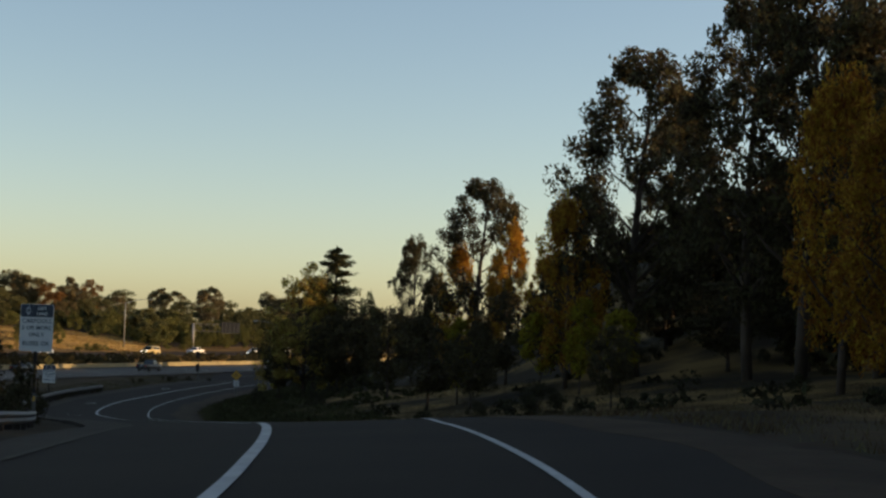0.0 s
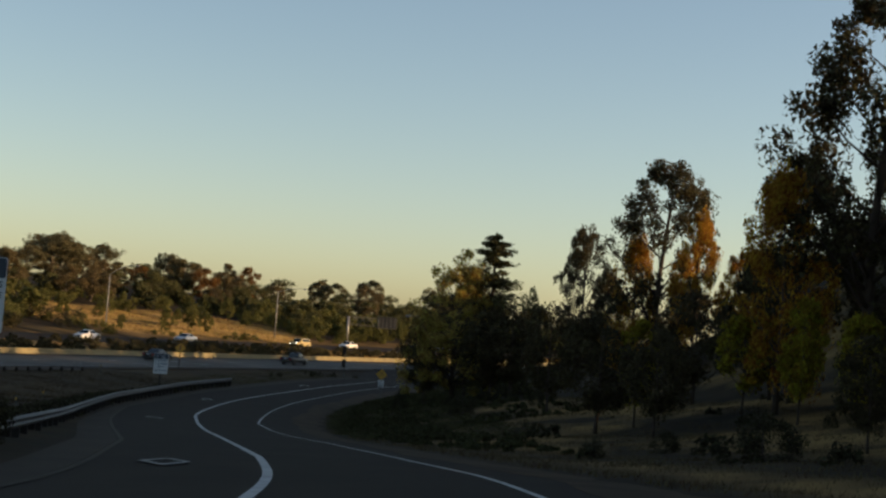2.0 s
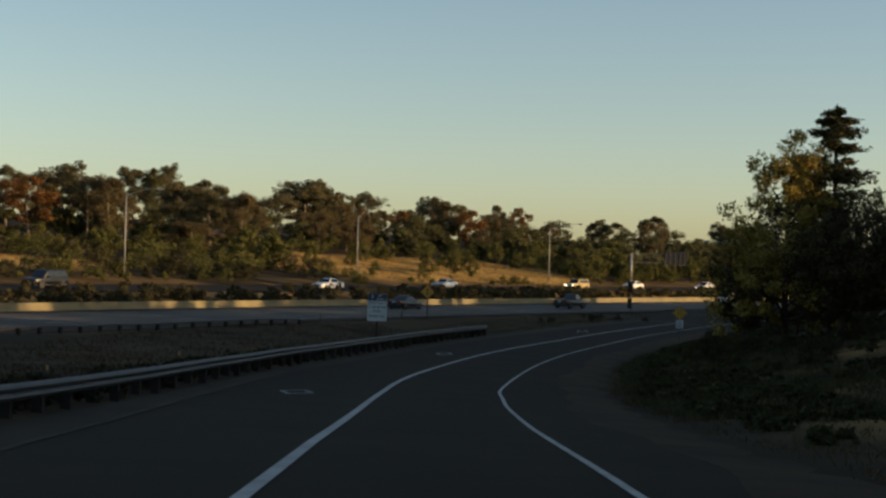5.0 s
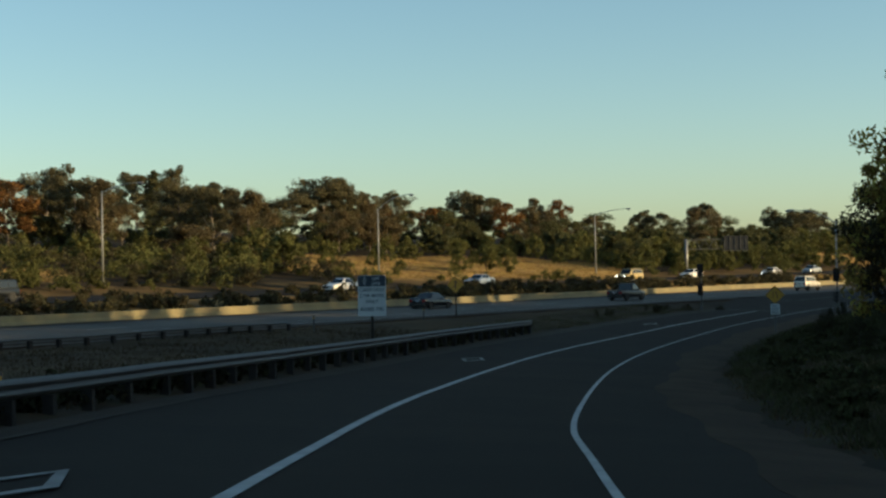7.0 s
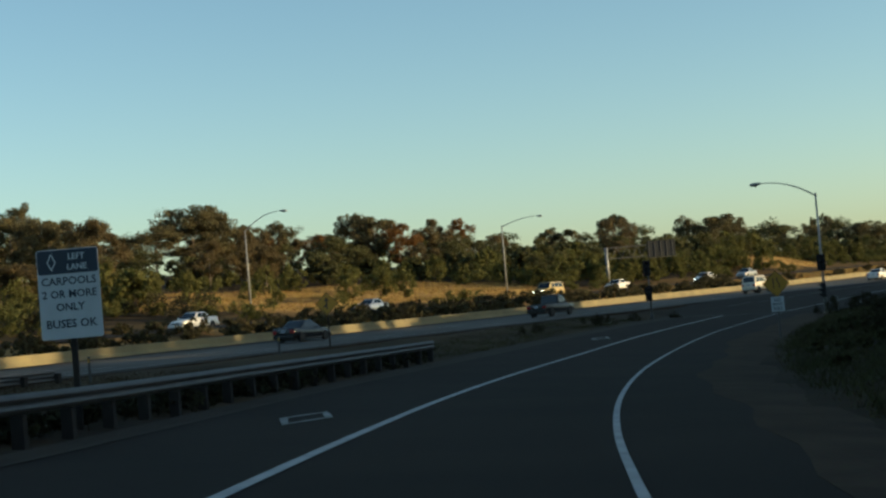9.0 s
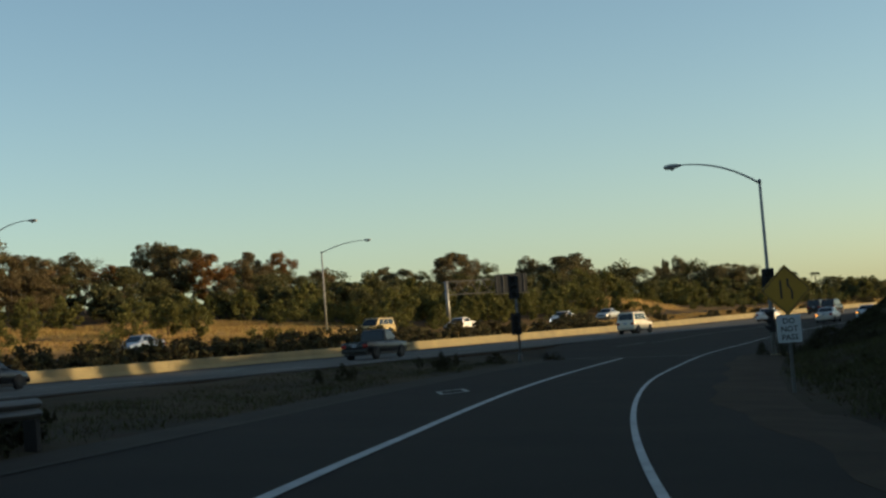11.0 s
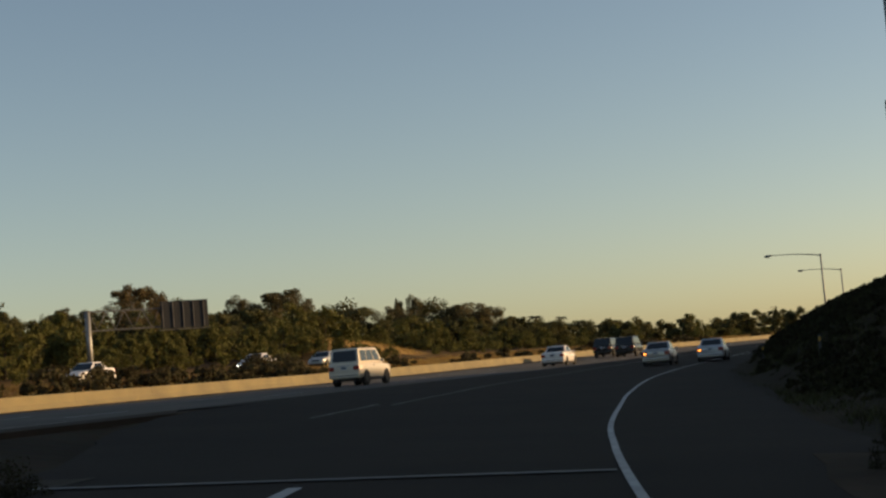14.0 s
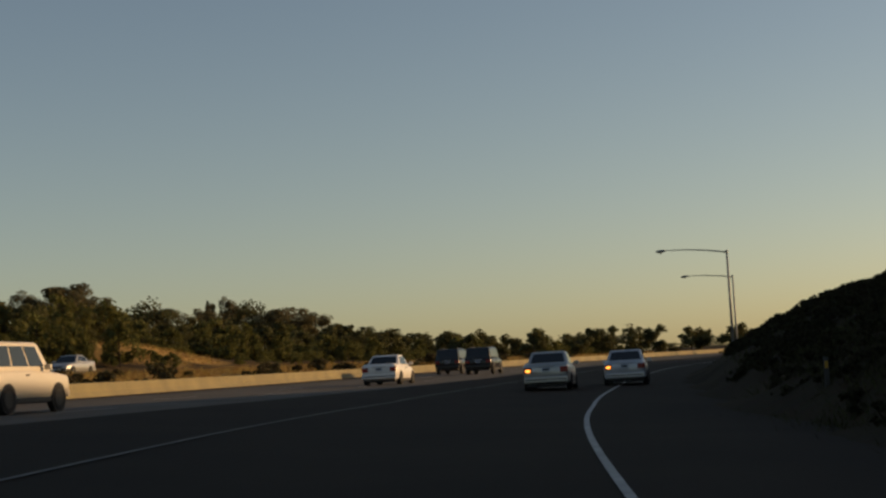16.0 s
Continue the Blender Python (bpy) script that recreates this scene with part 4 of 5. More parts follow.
scatter(BUSH, 150, fy(110), fy(520), free_point, 46, 84, 2.0, 5.0, (0.9, 1.5), off_meadow)
scatter(BUSH, 34, fy(336), fy(392), free_point, 43, 70, 2.4, 4.6, (0.9, 1.4), off_meadow)
scatter(BUSH, 18, fy(268), fy(350), free_point, 48, 80, 1.6, 4.2, (0.9, 1.3))
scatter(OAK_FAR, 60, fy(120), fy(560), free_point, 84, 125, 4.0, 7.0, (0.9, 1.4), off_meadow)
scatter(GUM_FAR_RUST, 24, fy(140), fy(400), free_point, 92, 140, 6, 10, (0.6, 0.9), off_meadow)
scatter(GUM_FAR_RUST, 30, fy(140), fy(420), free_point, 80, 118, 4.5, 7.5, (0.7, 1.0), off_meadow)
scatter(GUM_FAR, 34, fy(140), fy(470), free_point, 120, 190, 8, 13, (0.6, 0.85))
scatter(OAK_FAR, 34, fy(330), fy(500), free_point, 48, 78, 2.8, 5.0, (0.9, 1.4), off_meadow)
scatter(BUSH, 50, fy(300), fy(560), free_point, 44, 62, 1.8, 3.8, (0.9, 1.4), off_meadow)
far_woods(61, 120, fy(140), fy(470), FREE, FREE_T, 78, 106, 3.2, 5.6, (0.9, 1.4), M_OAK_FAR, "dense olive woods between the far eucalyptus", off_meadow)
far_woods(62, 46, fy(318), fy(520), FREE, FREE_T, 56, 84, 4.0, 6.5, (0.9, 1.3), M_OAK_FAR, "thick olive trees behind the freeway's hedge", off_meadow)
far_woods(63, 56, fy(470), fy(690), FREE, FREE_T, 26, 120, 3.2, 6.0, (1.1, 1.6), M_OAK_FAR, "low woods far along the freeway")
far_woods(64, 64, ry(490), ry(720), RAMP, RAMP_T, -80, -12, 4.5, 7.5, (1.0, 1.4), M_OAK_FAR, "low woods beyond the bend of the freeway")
scrub("median_scrub", 21, 330, fy(110), fy(330), FREE, FREE_T, 15.0, 22.0, 0.6, 1.5, (1.4, 2.4), M_HEDGE, "dusty dark scrub planted along the median")
scrub("median_scrub", 31, 60, fy(330), fy(500), FREE, FREE_T, 15.5, 22.0, 0.4, 1.1, (1.4, 2.4), M_HEDGE, "scattered dusty scrub in the median grass")
scrub("slope_scrub", 22, 260, fy(120), fy(540), FREE, FREE_T, 41.5, 58, 0.6, 1.8, (1.3, 2.2), M_BUSH, "olive scrub at the foot of the far slope", 12, 30, 0.17, off_meadow)
scrub("slope_scrub", 28, 380, fy(110), fy(540), FREE, FREE_T, 50, 100, 1.2, 3.2, (1.1, 1.8), M_BUSH, "olive green underbrush between the far trees", 11, 24, 0.27, off_meadow)
scrub("slope_scrub", 29, 90, fy(150), fy(292), FREE, FREE_T, 44, 80, 0.8, 3.6, (0.9, 1.7), M_BUSH, "olive green thicket on the far slope", 13, 34, 0.2, off_meadow)
scrub("slope_scrub", 30, 170, fy(150), fy(292), FREE, FREE_T, 44, 80, 0.8, 2.8, (0.9, 1.9), M_HEDGE, "dusty brown thicket on the far slope", 13, 34, 0.2, off_meadow)
scrub("bank_scrub", 23, 2300, ry(258), ry(420), RAMP, RAMP_T, -25, -6.8, 0.10, 0.27, (2.6, 4.2), M_BRUSH, "dark low scrub over the steep bank", 8, 13, 0.11)
scrub("bank_scrub", 26, 520, ry(256), ry(312), RAMP, RAMP_T, -11.5, -6.2, 0.1, 0.3, (2.4, 4.0), M_BRUSH, "dark creeping weeds at the foot of the bank", 8, 24, 0.08)
scrub("bank_scrub", 24, 420, ry(128), ry(222), RAMP, RAMP_T, -22, -6.4, 0.12, 0.4, (2.0, 3.4), M_WEED, "dull green weeds and low scrub beside the shoulder", 9, 14, 0.15)
scrub("bank_scrub", 32, 190, ry(92), ry(150), RAMP, RAMP_T, -11, -6.2, 0.12, 0.4, (2.0, 3.4), M_WEED, "green creeping weeds on the inside of the bend", 9, 14, 0.13)
# these weeds are added to darken the gap below the rail like shade
scrub("rail_shade_weeds", 34, 900, ry(20), ry(190), RAMP, RAMP_T, 8.05, 9.6, 0.25, 0.55, (1.0, 1.8), M_BRUSH, "dark weeds added as the shade under the guardrail", 7, 12, 0.12)
scrub("bank_scrub", 33, 30, ry(40), ry(120), RAMP, RAMP_T, -34, -8, 0.3, 0.9, (1.6, 2.6), M_BRUSH, "dark clumps of brush on the dry bank", 10, 16, 0.14)
scatter(BRUSH, 14, ry(65), ry(150), ramp_point, -38, -9, 0.6, 1.6, (1.2, 2.0))
scatter(BRUSH, 14, ry(150), ry(222), ramp_point, -20, -9, 0.6, 1.3, (1.4, 2.2))
# belts of added trees, out of view, that keep the low sun off the ramp
scatter(SHADE_BELT, 16, ry(70), ry(160), ramp_point, -60, -34, 5, 9, (0.7, 1.0))
scatter(SHADE_BELT, 18, ry(0), ry(72), ramp_point, -62, -26, 14, 22, (0.4, 0.5))
scatter(SHADE_BELT, 12, ry(0), ry(60), ramp_point, -55, -24, 5, 9, (0.8, 1.0))
scatter(SHADE_BELT, 36, ry(20), ry(150), ramp_point, -66, -42, 11, 16, (0.6, 0.8), lambda x, y: x > 24)
scatter(SHADE_BELT, 12, ry(92), ry(128), ramp_point, -64, -44, 13, 17, (0.6, 0.8), lambda x, y: x > 20)
scatter(SHADE_BELT, 14, ry(20), ry(130), ramp_point, -66, -42, 15, 21, (0.45, 0.55), lambda x, y: x > 24)
scatter(SHADE_BELT, 40, ry(135), ry(262), ramp_point, -64, -46, 3.5, 5.5, (0.9, 1.3), lambda x, y: not 162 < y < 192)
# trees added out of view on the ridge, whose gaps let the low sun reach the freeway in patches; the rest shade the ramp
for k, (tx, ty, th, tw) in enumerate(((19, 209, 8.5, 5), (24, 222, 9.5, 6), (20, 243, 10, 6), (22, 250, 10, 6), (19, 264, 11, 7), (23, 271, 12, 7), (19, 278, 12, 7), (22, 284, 11, 6), (20, 290, 13, 7), (23, 296, 13, 7), (18, 230, 9.5, 6), (22, 236, 10, 6), (30, 88, 14, 6), (36, 91, 14, 7), (42, 95, 15, 7), (47, 91, 15, 7), (34, 84, 13, 6), (40, 101, 14, 6), (31, 95, 13, 6), (27, 93, 12, 6), (45, 40, 13, 6), (48, 38, 14, 6))):
    SHADE_BELT.put(tx, ty, ground_at(tx, ty) + th, tw, k * 1.3)
scatter(BRUSH, 8, ry(216), ry(237), ramp_point, 8.6, 11, 0.3, 0.75, (1.0, 1.6))


# ---------------------------------------------------------------- grass
def grass(name, seed, count, place, mat, label, low, high):
    """Blades in tufts, one object."""
    rng = np.random.default_rng(seed)
    xs, ys = place(rng, count)
    zs = ground_height(xs, ys)
    n = len(xs)
    ang = rng.uniform(0, 2 * math.pi, n)
    h = rng.uniform(low, high, n)
    w = h * 0.05 + 0.008
    dx, dy = np.cos(ang) * w, np.sin(ang) * w
    lx, ly = rng.normal(size=n) * h * 0.75, rng.normal(size=n) * h * 0.75
    p = np.stack([np.stack([xs - dx, ys - dy, zs - 0.04], 1), np.stack([xs + dx, ys + dy, zs - 0.04], 1),
                  np.stack([xs + lx, ys + ly, zs + h], 1)], 1).reshape(-1, 3)
    tagged(new(name, cloud_mesh(name, p, mat)), label, "grass", kind="stuff")


def along(curve, tan, i0, i1, u0, u1, tuft=0.25, least=0.0):
    """Tufts along an alignment, between two offsets to its left; least: only where so much straw covers the land."""
    def place(rng, count):
        m = count // 14 + 1
        i = rng.integers(i0, i1, m)
        u = rng.uniform(u0, u1, m)
        x, y = curve[i, 0] - tan[i, 1] * u, curve[i, 1] + tan[i, 0] * u
        if least:
            ok = straw_cover(x, y) > least
            x, y = x[ok], y[ok]
        x, y = np.repeat(x, 14), np.repeat(y, 14)
        return x + rng.normal(size=len(x)) * tuft, y + rng.normal(size=len(y)) * tuft
    return place


grass("dry_grass", 1, 90000, along(RAMP, RAMP_T, ry(18), ry(160), -28, -5.0, 0.3), M_GRASS, "dry straw grass on the bank by the ramp", 0.04, 0.16)
grass("green_weeds", 2, 130000, along(RAMP, RAMP_T, ry(112), ry(300), -15, -5.4, 0.25), M_WEED, "dull green weeds along the shoulder", 0.06, 0.26)
grass("dry_grass", 3, 60000, along(RAMP, RAMP_T, ry(20), ry(190), 8.4, 26, 0.4), M_GORE, "dead brown grass between ramp and freeway", 0.05, 0.2)
grass("green_weeds", 4, 14000, along(RAMP, RAMP_T, ry(190), ry(240), 8.0, 14, 0.25), M_WEED, "dusty weeds in the gore between ramp and freeway", 0.03, 0.14)
grass("green_weeds", 5, 80000, along(RAMP, RAMP_T, ry(256), ry(420), -30, -6.6, 0.35), M_WEED, "dark green weeds on the steep bank", 0.05, 0.2)
grass("dry_grass", 6, 110000, along(FREE, FREE_T, fy(195), fy(425), 40, 90, 0.6, 0.6), M_STRAW, "golden dry grass on the far slope", 0.2, 0.5)
grass("dry_grass", 7, 60000, along(FREE, FREE_T, fy(290), fy(500), 14.3, 23, 0.4), M_STRAW, "golden dry grass behind the median wall", 0.12, 0.4)

# ---------------------------------------------------------------- guardrails
def guardrail(name, point, i0, i1, offset, label, step=2, face=1, sink=None):
    """W-beam on timber posts, at an offset to the left of an alignment; face 1 looks to the right."""
    root = tagged(new(name), label, "guardrail")
    prof = [(0.0, 0.78), (0.05, 0.74), (0.075, 0.70), (0.05, 0.66), (0.0, 0.625), (0.05, 0.59), (0.075, 0.55), (0.05, 0.51), (0.0, 0.47)]
    prof = prof + [(a - 0.012, h) for a, h in reversed(prof)]
    rows = []
    for i in range(i0, i1 + 1):
        u = offset(i) if callable(offset) else offset
        base = point(i, u)
        base.z = ground_at(base.x, base.y) - (sink(i) if sink else 0)
        edge = point(i, u - face * 1.0) - point(i, u)
        edge.z = 0
        edge.normalize()
        rows.append([base + edge * a + Vector((0, 0, h)) for a, h in prof])
    n = len(prof)
    k = 0
    while k < len(rows) - 1:
        e = min(k + 8, len(rows) - 1)
        seg = rows[k:e + 1]
        verts = [p for r in seg for p in r]
        faces = [(a * n + j, a * n + (j + 1) % n, (a + 1) * n + (j + 1) % n, (a + 1) * n + j) for a in range(len(seg) - 1) for j in range(n)]
        piece("rail", verts, faces, M_GALV, root, "dull galvanised corrugated steel rail")
        k = e
    bm = box_bm(bmesh.new(), -0.1, 0.1, -0.1, 0.1, -0.5, 0.72, 0.015)
    post_me = bpy.data.meshes.new("post")
    bm.to_mesh(post_me)
    bm.free()
    post_me.materials.append(M_WOOD)
    for i in range(i0, i1 + 1, step):
        u = offset(i) if callable(offset) else offset
        p = point(i, u + face * 0.115)
        q = point(i, u)
        ob = new("post", post_me)
        ob.parent = root
        ob.location = (p.x, p.y, ground_at(q.x, q.y) - (sink(i) if sink else 0))
        ob.rotation_euler = (0, 0, math.atan2(p.y - q.y, p.x - q.x))
    return root


guardrail("guardrail", ramp_point, ry(8), ry(188), rail_line, "galvanised steel guardrail on wooden posts along the ramp",
          sink=lambda i: float(np.interp(RAMP[i, 1], RAIL_Y, RAIL_SINK)))
guardrail("guardrail", free_point, fy(40), fy(183), lambda i: -7.6, "dark guardrail on wooden posts beside the freeway", 2, -1, sink=lambda i: 0.33)


def marker(x, y, h=1.0):
    root = thing("marker_post", "thin dull grey roadside marker post", "marker post", "roadside markers")
    z = ground_at(x, y)
    box("post", -0.05, 0.05, -0.015, 0.015, -0.3, h, M_GREY_BOX, root, bevel=0.004)
    box("reflector", -0.035, 0.035, -0.022, -0.0155, h - 0.22, h - 0.08, M_SIGN_YELLOW, root, "small amber reflector", 0.002)
    root.location = (x, y, z)


for x, y, h in ((-62.2, 180.0, 1.0), (-63.4, 199.2, 0.9), (-52.0, 184.2, 0.6), (-36.7, 108.9, 0.45), (-44.8, 129.6, 0.45), (-16.4, 62.6, 0.95),
                (-34.5, 290.5, 0.7), (-35.3, 274.1, 0.6)):
    marker(x, y, h)


# ---------------------------------------------------------------- signs
def sign_base(name, label, x, y, turn, post_top, group, post=M_WOOD, posts=(0.0,), wide=0.05):
    root = thing(name, label, "road sign", group)
    for px in posts:
        box("post", px - wide, px + wide, 0.02, 0.02 + 2 * wide, -0.4, post_top, post, root, bevel=0.008)
    root.location = (x, y, ground_at(x, y))
    root.rotation_euler = (0, 0, radians(turn))
    return root


def rounded_panel(name, x0, x1, z0, z1, y0, y1, r, mat, parent, label=""):
    """An upright panel with rounded corners, facing -y."""
    pts = []
    for cx, cz, a0 in ((x1 - r, z1 - r, 0), (x0 + r, z1 - r, 90), (x0 + r, z0 + r, 180), (x1 - r, z0 + r, 270)):
        for k in range(5):
            a = radians(a0 + 22.5 * k)
            pts.append((cx + r * math.cos(a), cz + r * math.sin(a)))
    n = len(pts)
    verts = [(x, y0, z) for x, z in pts] + [(x, y1, z) for x, z in pts]
    faces = [tuple(range(n)), tuple(reversed(range(n, 2 * n)))] + [(k, k + n, (k + 1) % n + n, (k + 1) % n) for k in range(n)]
    return piece(name, verts, faces, mat, parent, label)


def carpool_sign(x, y, top, turn):
    h, w = 1.56, 1.08
    z = ground_at(x, y)
    t = top - z
    root = sign_base("carpool_sign", "white carpool lane sign with navy heading on a wooden post", x, y, turn, t - 0.1, "carpool lane signs")
    b = t - h
    rounded_panel("panel", -w / 2, w / 2, b, t, 0.0, 0.018, 0.05, M_SIGN_WHITE, root)
    head = rounded_panel("heading", -w / 2 + 0.015, w / 2 - 0.015, t - 0.43, t - 0.015, -0.006, -0.001, 0.04, M_SIGN_NAVY, root, "dark navy heading with a white diamond")
    d = 0.13
    cx, cz = -0.28, t - 0.22
    outer = [(cx, cz + d * 1.2), (cx - d * 0.62, cz), (cx, cz - d * 1.2), (cx + d * 0.62, cz)]
    inner = [(cx + (a - cx) * 0.72, cz + (c - cz) * 0.72) for a, c in outer]
    piece("diamond", [(a, -0.010, c) for a, c in outer + inner], [(k, (k + 1) % 4, 4 + (k + 1) % 4, 4 + k) for k in range(4)], M_SIGN_WHITE, head, "white hollow diamond")
    text_part("lettering", "LEFT", 0.145, M_SIGN_WHITE, head, 0.16, -0.010, t - 0.185)
    text_part("lettering", "LANE", 0.145, M_SIGN_WHITE, head, 0.16, -0.010, t - 0.365)
    for k, (words, s) in enumerate((("CARPOOLS", 0.19), ("2 OR MORE", 0.185), ("ONLY", 0.185), ("BUSES OK", 0.2))):
        text_part("lettering", words, s, M_SIGN_NAVY, root, 0, -0.006, t - 0.62 - k * 0.225 - (0.07 if k == 3 else 0))
    return root


carpool_sign(-46.35, 153.8, 4.27, 17)
carpool_sign(-18.45, 68.5, 8.36, 10)


def diamond_sign(x, y, centre, turn, plate, symbol, post):
    z = ground_at(x, y)
    c = centre - z
    r = 0.645
    root = sign_base("warning_sign", "yellow diamond warning sign" + (" above a small white plate" if plate else " on a wooden post"), x, y, turn, c + 0.4, "yellow warning signs", post, wide=0.04)
    pts = [(0, c + r), (-r, c), (0, c - r), (r, c)]
    verts = [(a, -0.002, b) for a, b in pts] + [(a, 0.018, b) for a, b in pts]
    faces = [(0, 1, 2, 3), (7, 6, 5, 4)] + [(k, k + 4, (k + 1) % 4 + 4, (k + 1) % 4) for k in range(4)]
    piece("panel", verts, faces, M_SIGN_YELLOW, root)
    rim = [(a * s, -0.006, c + (b - c) * s) for s in (0.93, 0.89) for a, b in pts]
    piece("border", rim, [(k, (k + 1) % 4, 4 + (k + 1) % 4, 4 + k) for k in range(4)], M_SIGN_BLACK, root, "thin black border")
    if symbol == "merge":
        shapes = [[(-0.15, -0.22), (-0.10, -0.22), (-0.10, 0.26), (-0.15, 0.26)],
                  [(0.12, -0.24), (0.17, -0.24), (0.17, -0.02), (0.12, 0.0)], [(0.12, 0.0), (0.17, -0.02), (0.08, 0.13), (0.03, 0.11)], [(0.03, 0.11), (0.08, 0.13), (0.08, 0.28), (0.03, 0.28)]]
    else:
        shapes = [[(-0.04, -0.3), (0.04, -0.3), (0.04, 0.16), (-0.04, 0.16)], [(-0.14, 0.14), (0.14, 0.14), (0.0, 0.36), (0.0, 0.36)],
                  [(-0.04, -0.12), (-0.04, -0.02), (-0.2, -0.16), (-0.2, -0.24)]]
    for s in shapes:
        piece("symbol", [(a, -0.006, c + b) for a, b in s], [(0, 1, 2, 3)], M_SIGN_BLACK, root, "black road symbol")
    if plate:
        p = rounded_panel("plate", -0.30, 0.30, c - r - 0.68, c - r + 0.02, -0.001, 0.016, 0.03, M_SIGN_WHITE, root, "white plate with black words")
        for k, words in enumerate(("DO", "NOT", "PASS")):
            text_part("lettering", words, 0.2, M_SIGN_BLACK, p, 0, -0.006, c - r - 0.20 - k * 0.205)
    return root


diamond_sign(-40.15, 205.5, 2.56, 10, True, "merge", M_GALV)
diamond_sign(-64.7, 208.6, 3.55, 12, False, "arrow", M_WOOD)


# ---------------------------------------------------------------- lamp posts
def street_lamp(x, y, top, reach, rise, heading, label, thick=1.0, thin_arm=False):
    """A tapered steel pole whose curved mast arm ends in a cobra-head luminaire; heading: degrees from +x."""
    z = ground_at(x, y)
    h = top - z
    root = thing("street_lamp", label, "street lamp", "street lamps")
    tube("pole", [(0, 0, -0.3), (0, 0, h * 0.5), (0, 0, h)], [0.125 * thick, 0.10 * thick, 0.075 * thick], M_POLE, root, 12)
    tube("pole_base", [(0, 0, -0.3), (0, 0, 0.12), (0, 0, 0.16)], [0.26, 0.26, 0.2], M_CONCRETE, root, 12, "round concrete footing")
    tube("pole_cap", [(0, 0, h - 0.06), (0, 0, h + 0.10), (0, 0, h + 0.15)], [0.10 * thick, 0.10 * thick, 0.03], M_POLE, root, 10)
    arm = []
    for k in range(11):
        t = k / 10
        arm.append((reach * t, 0, h - 0.05 + rise * (1 - (1 - t) ** 2.2)))
    tube("mast_arm", arm, [0.06 * thick * (1 - 0.45 * k / 10) for k in range(11)], M_POLE, root, 8)
    ex, ez = reach, h - 0.05 + rise
    head = tube("luminaire", [(ex - 0.12, 0, ez), (ex + 0.05, 0, ez - 0.01), (ex + 0.3, 0, ez - 0.03), (ex + 0.6, 0, ez - 0.05), (ex + 0.72, 0, ez - 0.05)],
                [0.05, 0.09, 0.13, 0.12, 0.05], M_POLE, root, 10, "cobra-head luminaire, unlit")
    v, f = tube_data([(ex + 0.32, 0, ez - 0.13), (ex + 0.32, 0, ez - 0.19), (ex + 0.32, 0, ez - 0.22)], [0.11, 0.09, 0.03], 10)
    piece("lens", v, f, M_GREY_BOX, head, "dull drop lens", smooth=True)
    root.location = (x, y, z)
    root.rotation_euler = (0, 0, radians(heading))
    return root


street_lamp(-40.83, 240.36, 8.42, 3.75, 1.25, 177, "grey steel street lamp carrying ramp signals", 0.85)
FAR_LAMP = "grey steel street lamp beyond the far carriageway"
street_lamp(-105.4, 283.8, 13.1, 4.3, 1.9, 5, FAR_LAMP)
street_lamp(-89.8, 330.5, 13.2, 5.2, 1.0, -5, FAR_LAMP)
street_lamp(-113.2, 233.0, 13.4, 4.3, 0.9, 0, FAR_LAMP)
HILL_LAMP = "grey steel street lamp behind the grassy bank"
street_lamp(-12.9, 381.6, 10.8, 4.9, 0.45, 168, HILL_LAMP)
street_lamp(-2.9, 418.8, 10.9, 4.6, 0.4, 165, HILL_LAMP)


# ---------------------------------------------------------------- ramp signals
def signal_head(name, root, x, y, z0, z1, w, turn):
    """A black signal with a wide backplate, three visors and dark lenses; z0 to z1, facing -y before the turn."""
    h = z1 - z0
    holder = new(name)
    holder.parent = root
    holder.location, holder.rotation_euler = (x, y, z0), (0, 0, radians(turn))
    tagged(holder, "black ramp signal with a broad backplate, unlit")
    rounded_panel("backplate", -w / 2, w / 2, 0, h, 0.0, 0.01, 0.04, M_BLACK, holder)
    box("housing", -0.17, 0.17, 0.012, 0.2, 0.04, h - 0.04, M_BLACK, holder, bevel=0.02)
    for k in range(3):
        zc = h * (0.5 + (k - 1) * 0.3)
        r = h * 0.125
        verts, faces = [], []
        for j in range(13):
            a = radians(-30 + 240 * j / 12)
            depth = 0.22 if 2 < j < 10 else 0.12
            verts += [(r * math.cos(a), -0.002, zc + r * math.sin(a)), (r * math.cos(a), -depth, zc + r * math.sin(a)), (r * 0.93 * math.cos(a), -depth, zc + r * 0.93 * math.sin(a)), (r * 0.93 * math.cos(a), -0.002, zc + r * 0.93 * math.sin(a))]
        for j in range(12):
            for m in range(3):
                faces.append((j * 4 + m, j * 4 + m + 1, j * 4 + m + 5, j * 4 + m + 4))
        piece("visor", verts, faces, M_BLACK, holder)
        v, f = tube_data([(0, -0.004, zc), (0, -0.03, zc), (0, -0.045, zc)], [r * 0.9, r * 0.7, r * 0.2], 14)
        piece("lens", v, f, M_LENS, holder, "dark unlit lens")
    return holder


left_signal = thing("ramp_signal", "pair of black ramp signals on a slim post in the gore", "traffic signal", "ramp signals")
SX, SY = -52.8, 239.3
sz = ground_at(SX, SY)
left_signal.location = (SX, SY, sz)
tube("pole", [(0, 0, -0.3), (0, 0, 4.95 - sz)], [0.06, 0.055], M_GALV, left_signal, 10)
tube("pole_base", [(0, 0, -0.2), (0, 0, 0.25), (0, 0, 0.4)], [0.13, 0.11, 0.07], M_GALV, left_signal, 10)
signal_head("signal_head", left_signal, -0.03, -0.28, 3.82 - sz, 4.93 - sz, 0.52, 4)
